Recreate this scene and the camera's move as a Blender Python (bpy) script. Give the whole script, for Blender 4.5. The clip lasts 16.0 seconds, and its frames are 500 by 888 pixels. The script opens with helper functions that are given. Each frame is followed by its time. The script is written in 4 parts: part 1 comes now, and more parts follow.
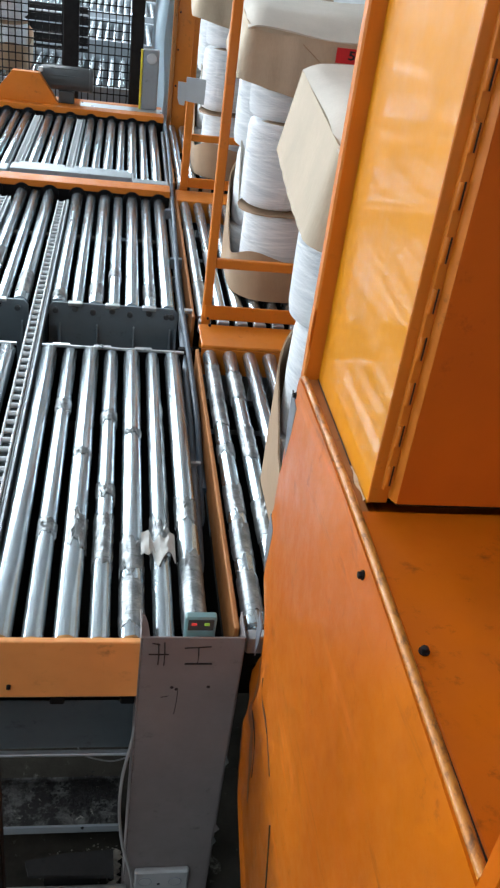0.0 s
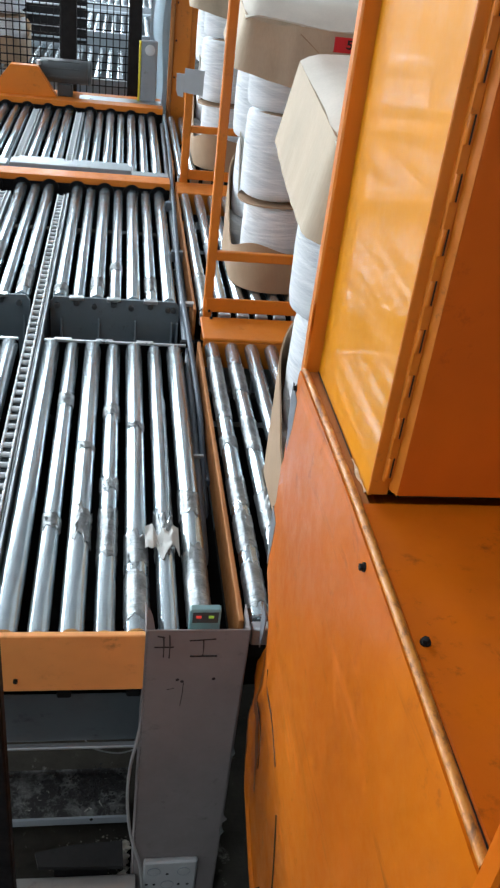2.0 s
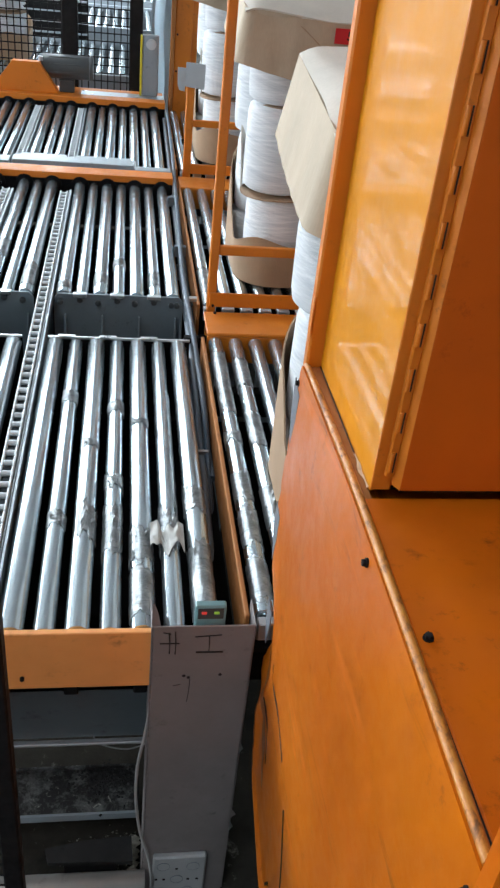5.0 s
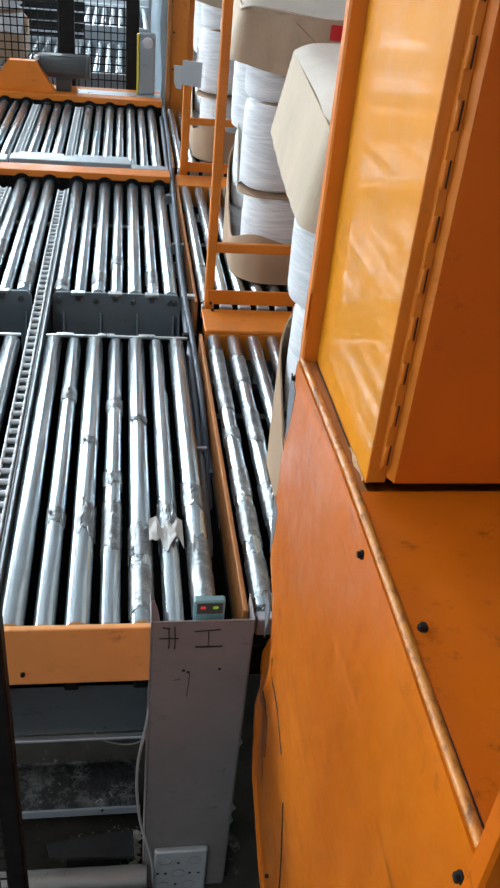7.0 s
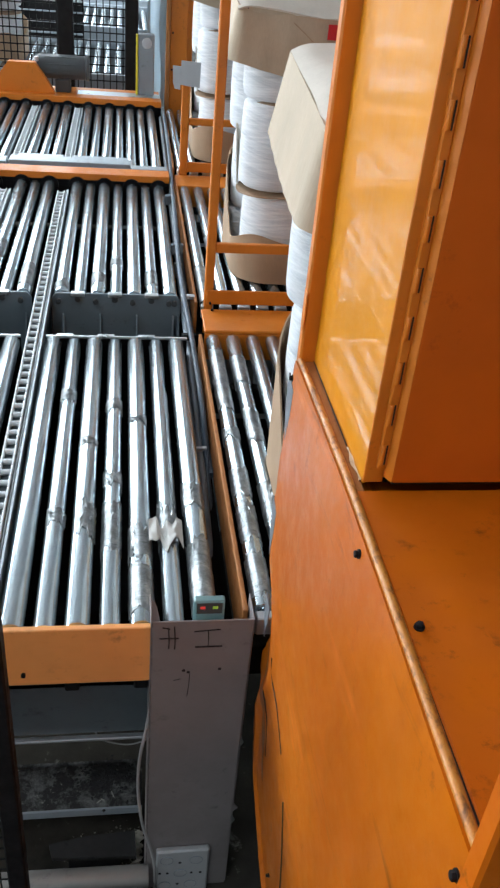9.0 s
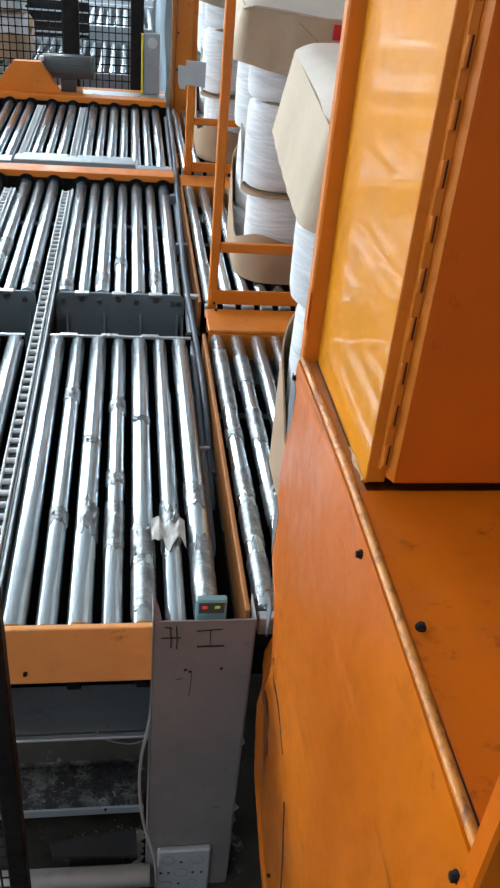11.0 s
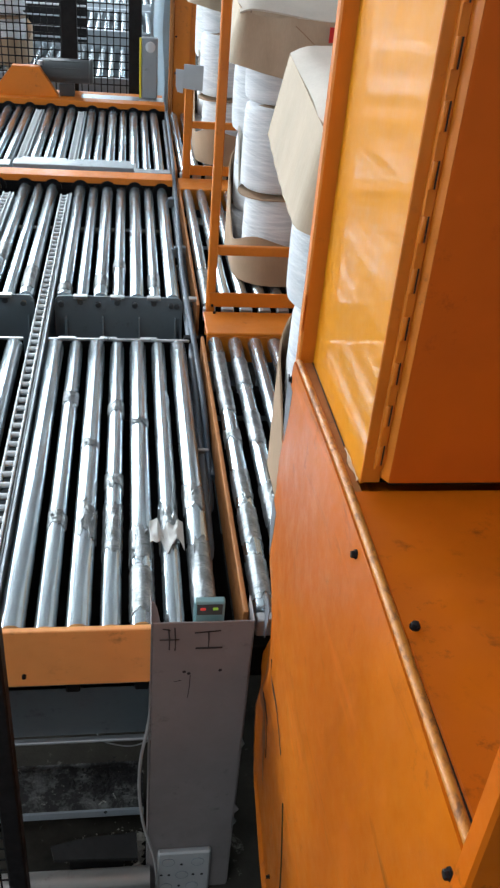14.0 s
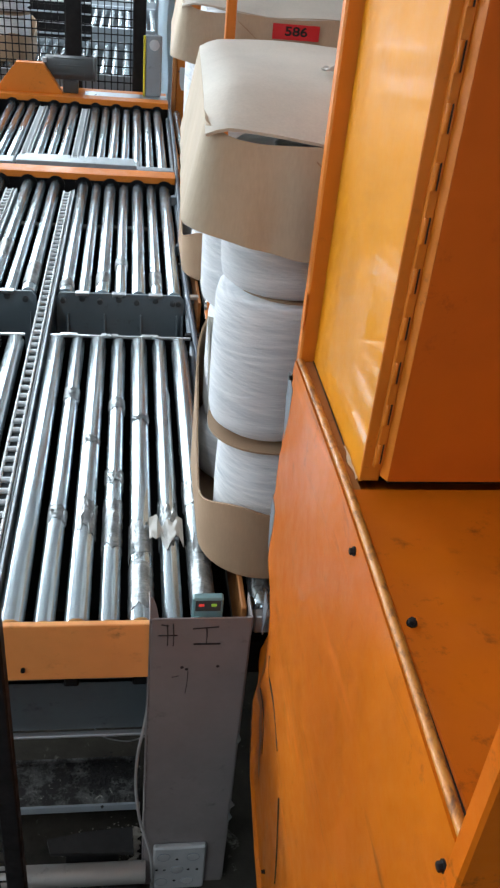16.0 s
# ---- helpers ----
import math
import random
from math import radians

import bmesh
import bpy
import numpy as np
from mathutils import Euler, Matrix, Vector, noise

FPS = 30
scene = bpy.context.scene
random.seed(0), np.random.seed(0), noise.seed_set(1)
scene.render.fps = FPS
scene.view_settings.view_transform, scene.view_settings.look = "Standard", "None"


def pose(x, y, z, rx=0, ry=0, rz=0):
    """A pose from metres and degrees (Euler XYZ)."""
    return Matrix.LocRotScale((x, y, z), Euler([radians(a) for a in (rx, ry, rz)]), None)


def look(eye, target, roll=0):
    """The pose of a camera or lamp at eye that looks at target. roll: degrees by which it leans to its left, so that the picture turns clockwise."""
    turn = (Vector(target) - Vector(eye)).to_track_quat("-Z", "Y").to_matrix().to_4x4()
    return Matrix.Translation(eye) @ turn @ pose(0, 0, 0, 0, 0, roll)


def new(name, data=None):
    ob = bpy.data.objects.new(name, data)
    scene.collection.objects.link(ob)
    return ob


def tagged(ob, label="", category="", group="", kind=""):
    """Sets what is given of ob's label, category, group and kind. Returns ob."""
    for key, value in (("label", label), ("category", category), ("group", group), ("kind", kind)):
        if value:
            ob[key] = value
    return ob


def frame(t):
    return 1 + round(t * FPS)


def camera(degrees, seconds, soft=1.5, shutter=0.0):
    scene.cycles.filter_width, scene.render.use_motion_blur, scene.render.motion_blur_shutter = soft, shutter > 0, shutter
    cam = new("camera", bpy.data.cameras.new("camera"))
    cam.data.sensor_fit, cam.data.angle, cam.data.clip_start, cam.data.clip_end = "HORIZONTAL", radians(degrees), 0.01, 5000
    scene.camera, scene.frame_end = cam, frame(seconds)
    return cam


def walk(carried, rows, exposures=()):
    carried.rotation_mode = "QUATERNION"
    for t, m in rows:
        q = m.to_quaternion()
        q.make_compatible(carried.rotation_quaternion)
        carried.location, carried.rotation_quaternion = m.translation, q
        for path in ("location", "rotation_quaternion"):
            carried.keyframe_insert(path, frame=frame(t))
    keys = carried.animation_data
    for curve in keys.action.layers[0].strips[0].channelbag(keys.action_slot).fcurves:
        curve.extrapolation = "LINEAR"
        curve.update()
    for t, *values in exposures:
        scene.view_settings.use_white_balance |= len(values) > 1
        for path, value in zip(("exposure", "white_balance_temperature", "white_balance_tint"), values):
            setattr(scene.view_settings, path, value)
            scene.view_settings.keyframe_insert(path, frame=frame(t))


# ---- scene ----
cam = camera(32.5, 16.0, 2.3)

# z = 0 is the level of the roller tops
PATH = [
    (0, (0.184, -1.144, 1.144), (0.508, 0.528, 0.094), 8.2),
    (0.5, (0.186, -1.145, 1.147), (0.513, 0.523, 0.093), 8.0),
    (1, (0.186, -1.146, 1.146), (0.509, 0.52, 0.087), 7.8),
    (1.5, (0.186, -1.145, 1.148), (0.502, 0.518, 0.084), 7.5),
    (2, (0.188, -1.146, 1.15), (0.502, 0.515, 0.081), 7.3),
    (2.5, (0.186, -1.146, 1.151), (0.485, 0.516, 0.079), 7.0),
    (3, (0.188, -1.145, 1.149), (0.485, 0.515, 0.074), 6.7),
    (3.5, (0.192, -1.143, 1.149), (0.487, 0.515, 0.07), 6.6),
    (4, (0.194, -1.142, 1.151), (0.491, 0.515, 0.071), 6.5),
    (6.5, (0.198, -1.148, 1.152), (0.492, 0.504, 0.065), 6.1),
    (7, (0.2, -1.153, 1.153), (0.496, 0.5, 0.066), 5.9),
    (7.5, (0.205, -1.155, 1.153), (0.499, 0.498, 0.066), 5.5),
    (8, (0.206, -1.156, 1.153), (0.498, 0.497, 0.065), 5.4),
    (8.5, (0.206, -1.154, 1.154), (0.497, 0.498, 0.065), 5.6),
    (9, (0.206, -1.155, 1.155), (0.497, 0.498, 0.067), 5.5),
    (11.5, (0.209, -1.155, 1.154), (0.49, 0.499, 0.066), 5.6),
    (12, (0.21, -1.158, 1.155), (0.493, 0.497, 0.068), 5.5),
    (12.5, (0.212, -1.16, 1.153), (0.493, 0.496, 0.068), 5.3),
    (13, (0.214, -1.16, 1.153), (0.493, 0.497, 0.067), 5.1),
    (13.5, (0.211, -1.16, 1.155), (0.49, 0.496, 0.068), 5.2),
    (14, (0.215, -1.16, 1.155), (0.494, 0.498, 0.072), 5.2),
    (14.5, (0.218, -1.165, 1.156), (0.498, 0.492, 0.071), 5.0),
    (15, (0.219, -1.165, 1.153), (0.501, 0.492, 0.07), 4.9),
    (15.5, (0.22, -1.165, 1.153), (0.498, 0.492, 0.068), 4.9),
    (16, (0.212, -1.169, 1.158), (0.493, 0.488, 0.073), 5.9),
]
walk(cam, [(t, look(eye, target, roll)) for t, eye, target, roll in PATH])

# ---- world and light ----
world = bpy.data.worlds.new("hall_air")
scene.world = world
world.use_nodes = True
world.node_tree.nodes["Background"].inputs[0].default_value = (0.75, 0.85, 1.0, 1)
world.node_tree.nodes["Background"].inputs[1].default_value = 0.08

FLOOR = -0.85
CEIL = 4.0
# added, unseen windows (y, power) and ceiling panels (x, y, power, half length, half width)
ADDED_WINDOWS = [(-2.6, 3.0), (0.2, 12.0), (3.0, 150.0), (5.8, 240.0), (8.6, 230.0), (11.4, 160.0), (14.2, 160.0), (17.0, 160.0)]
# The first is fill added behind the viewer; the rest shape the rollers' streaks.
LAMPS = [(-1.2, -2.4, 42.0, 1.2, 0.26)] + [(x, y, p, hl, 0.70) for x in (-1.5, -3.0, -4.5) for y, p, hl in ((7.5, 200.0, 2.15), (12.6, 270.0, 2.88), (18.4, 270.0, 2.88))]


# ---- materials ----
def nodes_of(name):
    m = bpy.data.materials.new(name)
    m.use_nodes = True
    nt = m.node_tree
    return m, nt, nt.nodes["Principled BSDF"]


def link(nt, a, b):
    nt.links.new(a, b)


def noise_node(nt, vec, scale, detail=4, rough=0.6, stretch=None, distort=0.0):
    n = nt.nodes.new("ShaderNodeTexNoise")
    n.inputs["Scale"].default_value = scale
    n.inputs["Detail"].default_value = detail
    n.inputs["Roughness"].default_value = rough
    n.inputs["Distortion"].default_value = distort
    if stretch:
        mp = nt.nodes.new("ShaderNodeMapping")
        mp.inputs["Scale"].default_value = stretch
        link(nt, vec, mp.inputs["Vector"])
        vec = mp.outputs["Vector"]
    link(nt, vec, n.inputs["Vector"])
    return n.outputs["Fac"]


def ramp(nt, fac, stops):
    r = nt.nodes.new("ShaderNodeValToRGB")
    els = r.color_ramp.elements
    while len(els) < len(stops):
        els.new(0.5)
    for e, (p, c) in zip(els, stops):
        e.position = p
        e.color = (*c, 1) if len(c) == 3 else c
    link(nt, fac, r.inputs["Fac"])
    return r.outputs["Color"]


def g(v):
    return (v, v, v)


def mix(nt, fac, a, b, mode="MIX"):
    n = nt.nodes.new("ShaderNodeMix")
    n.data_type, n.blend_type = "RGBA", mode
    for sock, val in ((n.inputs[0], fac), (n.inputs[6], a), (n.inputs[7], b)):
        if isinstance(val, (int, float)):
            sock.default_value = val
        elif isinstance(val, tuple):
            sock.default_value = (*val, 1)
        else:
            link(nt, val, sock)
    return n.outputs[2]


def bump(nt, bsdf, height, strength, dist=0.002):
    b = nt.nodes.new("ShaderNodeBump")
    b.inputs["Strength"].default_value = strength
    b.inputs["Distance"].default_value = dist
    link(nt, height, b.inputs["Height"])
    link(nt, b.outputs["Normal"], bsdf.inputs["Normal"])


def coords(nt, kind="Object"):
    return nt.nodes.new("ShaderNodeTexCoord").outputs[kind]


def geo_pos(nt):
    return nt.nodes.new("ShaderNodeNewGeometry").outputs["Position"]


def painted(name, col, dark, rough=0.35, coat=0.3, dirt=0.5, streak=None, metallic=0.0, spec=0.5, wave=0.0, coat_rough=0.05, drag_sheen=0.0):
    """Paint on sheet metal: mottled colour, grime blotches, fine scratches, and optional painted sheen and shade."""
    m, nt, b = nodes_of(name)
    v = geo_pos(nt)
    big = noise_node(nt, v, 5, 5, 0.6, streak)
    c = mix(nt, ramp(nt, big, [(0.35, g(0)), (0.7, g(1))]), col, tuple(x * 0.86 for x in col))
    spots = noise_node(nt, v, 34, 8, 0.72)
    big2 = noise_node(nt, v, 7, 3)
    grime = mix(nt, 1.0, ramp(nt, spots, [(0.56, g(0)), (0.72, g(1))]), ramp(nt, big2, [(0.45, g(0)), (0.65, g(1))]), "MULTIPLY")
    scaled = mix(nt, 1.0, grime, g(dirt), "MULTIPLY")
    c = mix(nt, scaled, c, dark)
    if drag_sheen:
        # Lighter streaks: thin scratches and gloss highlights put into the colour.
        light = noise_node(nt, v, 34, 4, 0.65, (1, 0.07, 0.9), 0.5)
        where = ramp(nt, noise_node(nt, v, 4, 3), [(0.42, g(0)), (0.62, g(drag_sheen))])
        c = mix(nt, mix(nt, 1.0, ramp(nt, light, [(0.58, g(0)), (0.70, g(1))]), where, "MULTIPLY"), c, tuple(min(1, x * 1.35 + 0.02) for x in col))
        # Broad redder areas: uneven reflection and shade painted into the base.
        wide_shade = ramp(nt, noise_node(nt, v, 2.6, 3, 0.55, (1, 1, 0.6), 0.6), [(0.40, g(0)), (0.62, g(0.6))])
        c = mix(nt, wide_shade, c, (col[0] * 0.80, col[1] * 0.66, col[2] * 0.7))
        # Thin darker streaks stretched along the sheet.
        dark_streaks = ramp(nt, noise_node(nt, v, 22, 5, 0.7, (1, 0.12, 0.6), 0.8), [(0.60, g(0)), (0.74, g(0.75 * drag_sheen))])
        c = mix(nt, dark_streaks, c, dark)
    link(nt, c, b.inputs["Base Color"])
    b.inputs["Metallic"].default_value = metallic
    r = ramp(nt, noise_node(nt, v, 18, 6, 0.7), [(0.3, g(rough * 0.75)), (0.75, g(min(1, rough * 1.5)))])
    link(nt, r, b.inputs["Roughness"])
    b.inputs["Coat Weight"].default_value = coat
    b.inputs["Coat Roughness"].default_value = coat_rough
    b.inputs["Specular IOR Level"].default_value = spec
    bump(nt, b, noise_node(nt, v, 260, 3), 0.06, 0.0006)
    if wave:
        fine = b.inputs["Normal"].links[0].from_node
        w = nt.nodes.new("ShaderNodeBump")
        w.inputs["Strength"].default_value = wave
        w.inputs["Distance"].default_value = 0.02
        link(nt, noise_node(nt, v, 3.5, 2, 0.5, (1, 1, 0.35)), w.inputs["Height"])
        link(nt, w.outputs["Normal"], fine.inputs["Normal"])
        link(nt, w.outputs["Normal"], b.inputs["Coat Normal"])
    return m


ORANGE = painted("orange_paint", (0.68, 0.192, 0.014), (0.09, 0.035, 0.012), 0.42, 0.08, 0.7, None, 0.0, 0.35)
ORANGE_PANEL = painted("orange_panel_paint", (0.57, 0.142, 0.003), (0.12, 0.03, 0.004), 0.42, 0.18, 0.8, (1, 1, 0.25), 0.0, 0.22, 0.35, 0.16, 0.9)
# Dusty orange, paler still: the light on the front beam is put in.
ORANGE_LIT = painted("lit_orange_paint", (0.92, 0.39, 0.11), (0.3, 0.12, 0.03), 0.5, 0.0, 0.7)
# Stained orange, made redder: light bounced off the door is in the colour.
ORANGE_LEDGE = painted("ledge_paint_with_bounce", (0.62, 0.135, 0.004), (0.06, 0.022, 0.006), 0.42, 0.06, 1.0, None, 0.0, 0.25)
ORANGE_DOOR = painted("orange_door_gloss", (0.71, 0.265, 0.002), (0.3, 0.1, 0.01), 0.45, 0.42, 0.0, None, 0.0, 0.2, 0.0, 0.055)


def worn_edge():
    """Orange paint rubbed through to bright metal, with dark grease at the rims of the wear."""
    m, nt, b = nodes_of("edge_worn_to_metal")
    v = geo_pos(nt)
    n = noise_node(nt, v, 60, 8, 0.72, (1.6, 0.7, 1.6), 0.4)
    c = ramp(nt, n, [(0.30, (0.06, 0.03, 0.012)), (0.40, (0.24, 0.09, 0.015)), (0.50, (0.50, 0.18, 0.02)), (0.60, (0.52, 0.22, 0.04)), (0.70, (0.50, 0.33, 0.18))])
    link(nt, c, b.inputs["Base Color"])
    link(nt, ramp(nt, n, [(0.6, g(0.0)), (0.7, g(0.7))]), b.inputs["Metallic"])
    link(nt, ramp(nt, n, [(0.4, g(0.6)), (0.6, g(0.32))]), b.inputs["Roughness"])
    bump(nt, b, n, 0.15, 0.001)
    return m


WORN_EDGE = worn_edge()
# Brown for the shade stripes on the panel's bent strip.
FOLD_SHADE = painted("fold_shade_brown", (0.22, 0.05, 0.004), (0.05, 0.02, 0.006), 0.4, 0.2, 1.0)
# Front door orange, with its shade and red bounce put into the colour.
SHADED_ORANGE = painted("shaded_orange_door_paint", (0.56, 0.102, 0.004), (0.2, 0.03, 0.004), 0.5, 0.0, 0.5, None, 0.0, 0.18)
BARE = painted("flaked_pale_paint", (0.72, 0.5, 0.3), (0.3, 0.15, 0.05), 0.6, 0.0, 0.6)
# Flat black that stands in for deep shade under and between parts.
VOID = painted("matt_shade_black", (0.005, 0.005, 0.005), (0.015, 0.015, 0.015), 1.0, 0.0, 0.3, None, 0.0, 0.05)
ORANGE_RAIL = painted("worn_orange_rail", (0.38, 0.145, 0.04), (0.07, 0.04, 0.03), 0.6, 0.0, 1.0, None, 0.0, 0.25)
GREY_POST = painted("grey_post_paint", (0.225, 0.20, 0.198), (0.07, 0.06, 0.06), 0.55, 0.0, 1.0)
GALV = painted("galvanised_steel", (0.48, 0.5, 0.52), (0.2, 0.2, 0.2), 0.38, 0.0, 0.5, None, 0.7)
BRIGHT = painted("brushed_plate", (0.62, 0.66, 0.68), (0.25, 0.25, 0.25), 0.3, 0.0, 0.5, None, 0.8)
BAR = painted("blue_grey_bar", (0.40, 0.45, 0.48), (0.1, 0.1, 0.1), 0.42, 0.0, 0.9, None, 0.5)
CHAIN = painted("chain_steel", (0.62, 0.66, 0.68), (0.2, 0.2, 0.2), 0.5, 0.0, 0.5, None, 0.3)
PALE_PLATE = painted("pale_grey_plate", (0.5, 0.52, 0.54), (0.3, 0.3, 0.3), 0.5, 0.0, 0.3)
BRACKET = painted("dark_bracket_paint", (0.16, 0.205, 0.235), (0.02, 0.02, 0.02), 0.5, 0.0, 0.6)
# Beam grey darkened: the shade beneath the rollers is put into the colour.
BEAM_SHADED = painted("shaded_beam_paint", (0.095, 0.115, 0.128), (0.02, 0.02, 0.02), 0.4, 0.0, 0.9)
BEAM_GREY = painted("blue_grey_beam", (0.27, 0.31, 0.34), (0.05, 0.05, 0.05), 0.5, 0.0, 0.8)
BLACK = painted("black_powder_coat", (0.010, 0.010, 0.011), (0.02, 0.02, 0.02), 0.6, 0.0, 0.3, None, 0.0, 0.2)
RUBBER = painted("black_rubber", (0.008, 0.008, 0.009), (0.02, 0.02, 0.02), 0.8, 0.0, 0.3, None, 0.0, 0.15)
MOTOR = painted("motor_grey", (0.065, 0.075, 0.08), (0.03, 0.03, 0.03), 0.45, 0.1, 0.5)
YELLOW = painted("yellow_tape", (0.7, 0.6, 0.03), (0.2, 0.18, 0.02), 0.5, 0.0, 0.3)
TAPE = painted("grey_cloth_tape", (0.16, 0.17, 0.19), (0.08, 0.08, 0.08), 0.6, 0.0, 0.3)
HOSE = painted("blue_grey_hose", (0.065, 0.092, 0.125), (0.03, 0.03, 0.035), 0.4, 0.0, 0.6)
CONDUIT = painted("pale_conduit", (0.22, 0.27, 0.32), (0.1, 0.1, 0.1), 0.4, 0.0, 0.8)
CABLE = painted("grey_cable", (0.34, 0.34, 0.34), (0.15, 0.15, 0.15), 0.5, 0.0, 0.4)
INK = painted("black_ink", (0.012, 0.01, 0.01), (0.05, 0.04, 0.04), 0.7, 0.0, 0.5)
RED_LABEL = painted("red_label_paper", (0.62, 0.012, 0.02), (0.5, 0.01, 0.02), 0.5, 0.0, 0.2)
WALL = painted("hall_wall_paint", (0.66, 0.68, 0.69), (0.3, 0.3, 0.3), 0.7, 0.0, 0.5)
CEILING = painted("hall_ceiling_paint", (0.66, 0.68, 0.70), (0.3, 0.3, 0.3), 0.7, 0.0, 0.3)
CURTAIN = painted("pale_blue_sheet", (0.42, 0.58, 0.68), (0.4, 0.45, 0.5), 0.35, 0.2, 0.4)
ZINC = painted("dull_zinc_plate", (0.46, 0.48, 0.49), (0.25, 0.26, 0.27), 0.5, 0.0, 0.8, None, 0.15)


def grimy():
    m, nt, b = nodes_of("grimy_steel")
    v = geo_pos(nt)
    f = ramp(nt, noise_node(nt, v, 13, 9, 0.78, None, 0.2), [(0.47, g(0)), (0.63, g(1))])
    base = mix(nt, f, (0.010, 0.009, 0.008), (0.15, 0.154, 0.15))
    link(nt, mix(nt, ramp(nt, noise_node(nt, v, 30, 9, 0.75, None, 1.0), [(0.6, g(0)), (0.68, g(1))]), base, (0.42, 0.41, 0.37)), b.inputs["Base Color"])
    b.inputs["Roughness"].default_value = 0.75
    bump(nt, b, noise_node(nt, v, 50, 6), 0.5, 0.004)
    return m


GRIMY = grimy()
DULL_TUBE = painted("dull_tube_steel", (0.42, 0.42, 0.40), (0.05, 0.045, 0.04), 0.42, 0.0, 1.0, None, 0.5)
DUST = painted("matted_dust", (0.24, 0.225, 0.19), (0.05, 0.045, 0.04), 0.9, 0.0, 1.0, None, 0.0, 0.1)
DARK_WOOD = painted("dark_board", (0.028, 0.028, 0.028), (0.01, 0.01, 0.01), 0.8, 0.0, 0.8, None, 0.0, 0.2)


def concrete():
    m, nt, b = nodes_of("oily_concrete")
    v = geo_pos(nt)
    base = ramp(nt, noise_node(nt, v, 3, 6, 0.65), [(0.3, (0.014, 0.013, 0.011)), (0.7, (0.075, 0.068, 0.055))])
    dust = ramp(nt, noise_node(nt, v, 14, 9, 0.75, None, 0.6), [(0.6, g(0)), (0.68, g(0.8))])
    link(nt, mix(nt, dust, base, (0.32, 0.31, 0.28)), b.inputs["Base Color"])
    link(nt, ramp(nt, noise_node(nt, v, 5, 4), [(0.3, g(0.75)), (0.7, g(0.98))]), b.inputs["Roughness"])
    b.inputs["Specular IOR Level"].default_value = 0.12
    bump(nt, b, noise_node(nt, v, 60, 6), 0.4, 0.004)
    return m


def roller_steel(name, wear):
    """Zinc-plated tube: length-wise sheen, rings and bands of grime, scuffs."""
    m, nt, b = nodes_of(name)
    v = coords(nt)
    info = nt.nodes.new("ShaderNodeObjectInfo")
    sh = nt.nodes.new("ShaderNodeVectorMath")
    sh.operation = "ADD"
    sc = nt.nodes.new("ShaderNodeVectorMath")
    sc.operation = "SCALE"
    sc.inputs[0].default_value = (7.3, 31.0, 11.7)
    link(nt, info.outputs["Random"], sc.inputs["Scale"])
    link(nt, v, sh.inputs[0])
    link(nt, sc.outputs[0], sh.inputs[1])
    p = sh.outputs[0]
    rings = noise_node(nt, p, 5, 6, 0.75, (0.6, 3.0, 0.6))
    blot = noise_node(nt, p, 22, 8, 0.72, (1, 0.5, 1), 0.5)
    scuff = noise_node(nt, p, 120, 4, 0.7, (1, 0.12, 1))
    c = ramp(nt, rings, [(0.28, (0.44, 0.505, 0.535)), (0.45, (0.52, 0.595, 0.63)), (0.75, (0.57, 0.65, 0.685))])
    dirt = ramp(nt, blot, [(0.66 - 0.07 * wear, g(0)), (0.8 - 0.07 * wear, g(0.4))])
    c = mix(nt, dirt, c, (0.33, 0.33, 0.32))
    cuts = noise_node(nt, p, 6, 3, 0.6, (2.2, 26.0, 2.2), 0.3)
    c = mix(nt, ramp(nt, cuts, [(0.69, g(0)), (0.74, g(0.5))]), c, (0.16, 0.17, 0.17))
    c = mix(nt, 0.12, c, ramp(nt, scuff, [(0.3, g(0.5)), (0.7, g(1))]), "MULTIPLY")
    link(nt, c, b.inputs["Base Color"])
    b.inputs["Metallic"].default_value = 0.92
    rr = mix(nt, dirt, ramp(nt, rings, [(0.3, g(0.26)), (0.7, g(0.20))]), g(0.36))
    link(nt, rr, b.inputs["Roughness"])
    bump(nt, b, scuff, 0.008, 0.0004)
    return m


def cardboard(name, col):
    m, nt, b = nodes_of(name)
    v = coords(nt)
    c = ramp(nt, noise_node(nt, v, 6, 5, 0.6), [(0.3, tuple(x * 0.9 for x in col)), (0.7, tuple(x * 1.08 for x in col))])
    fib = noise_node(nt, v, 220, 3, 0.6, (1, 1, 0.2))
    c = mix(nt, 0.18, c, ramp(nt, fib, [(0.3, g(0.55)), (0.7, g(1))]), "MULTIPLY")
    link(nt, c, b.inputs["Base Color"])
    b.inputs["Roughness"].default_value = 0.72
    flute = noise_node(nt, v, 9, 2, 0.5, (12, 12, 0.3))
    bump(nt, b, flute, 0.25, 0.002)
    return m


def yarn():
    """White yarn wound on a package: fine near-level turns with loose crossing threads."""
    m, nt, b = nodes_of("white_yarn")
    v = coords(nt)
    def strands(tilt, scale, seed):
        mp = nt.nodes.new("ShaderNodeMapping")
        mp.inputs["Rotation"].default_value = (tilt, tilt * 0.7, seed)
        link(nt, v, mp.inputs["Vector"])
        return noise_node(nt, mp.outputs["Vector"], scale, 6, 0.7, (0.08, 0.08, 3.2), 0.25)
    a, c2 = strands(0.10, 60, 0.3), strands(-0.16, 34, 1.9)
    both = mix(nt, 0.5, ramp(nt, a, [(0.3, g(0)), (0.7, g(1))]), ramp(nt, c2, [(0.3, g(0)), (0.7, g(1))]))
    soft = noise_node(nt, v, 11, 4, 0.6)
    c = mix(nt, both, (0.48, 0.52, 0.56), (0.95, 0.96, 0.965))
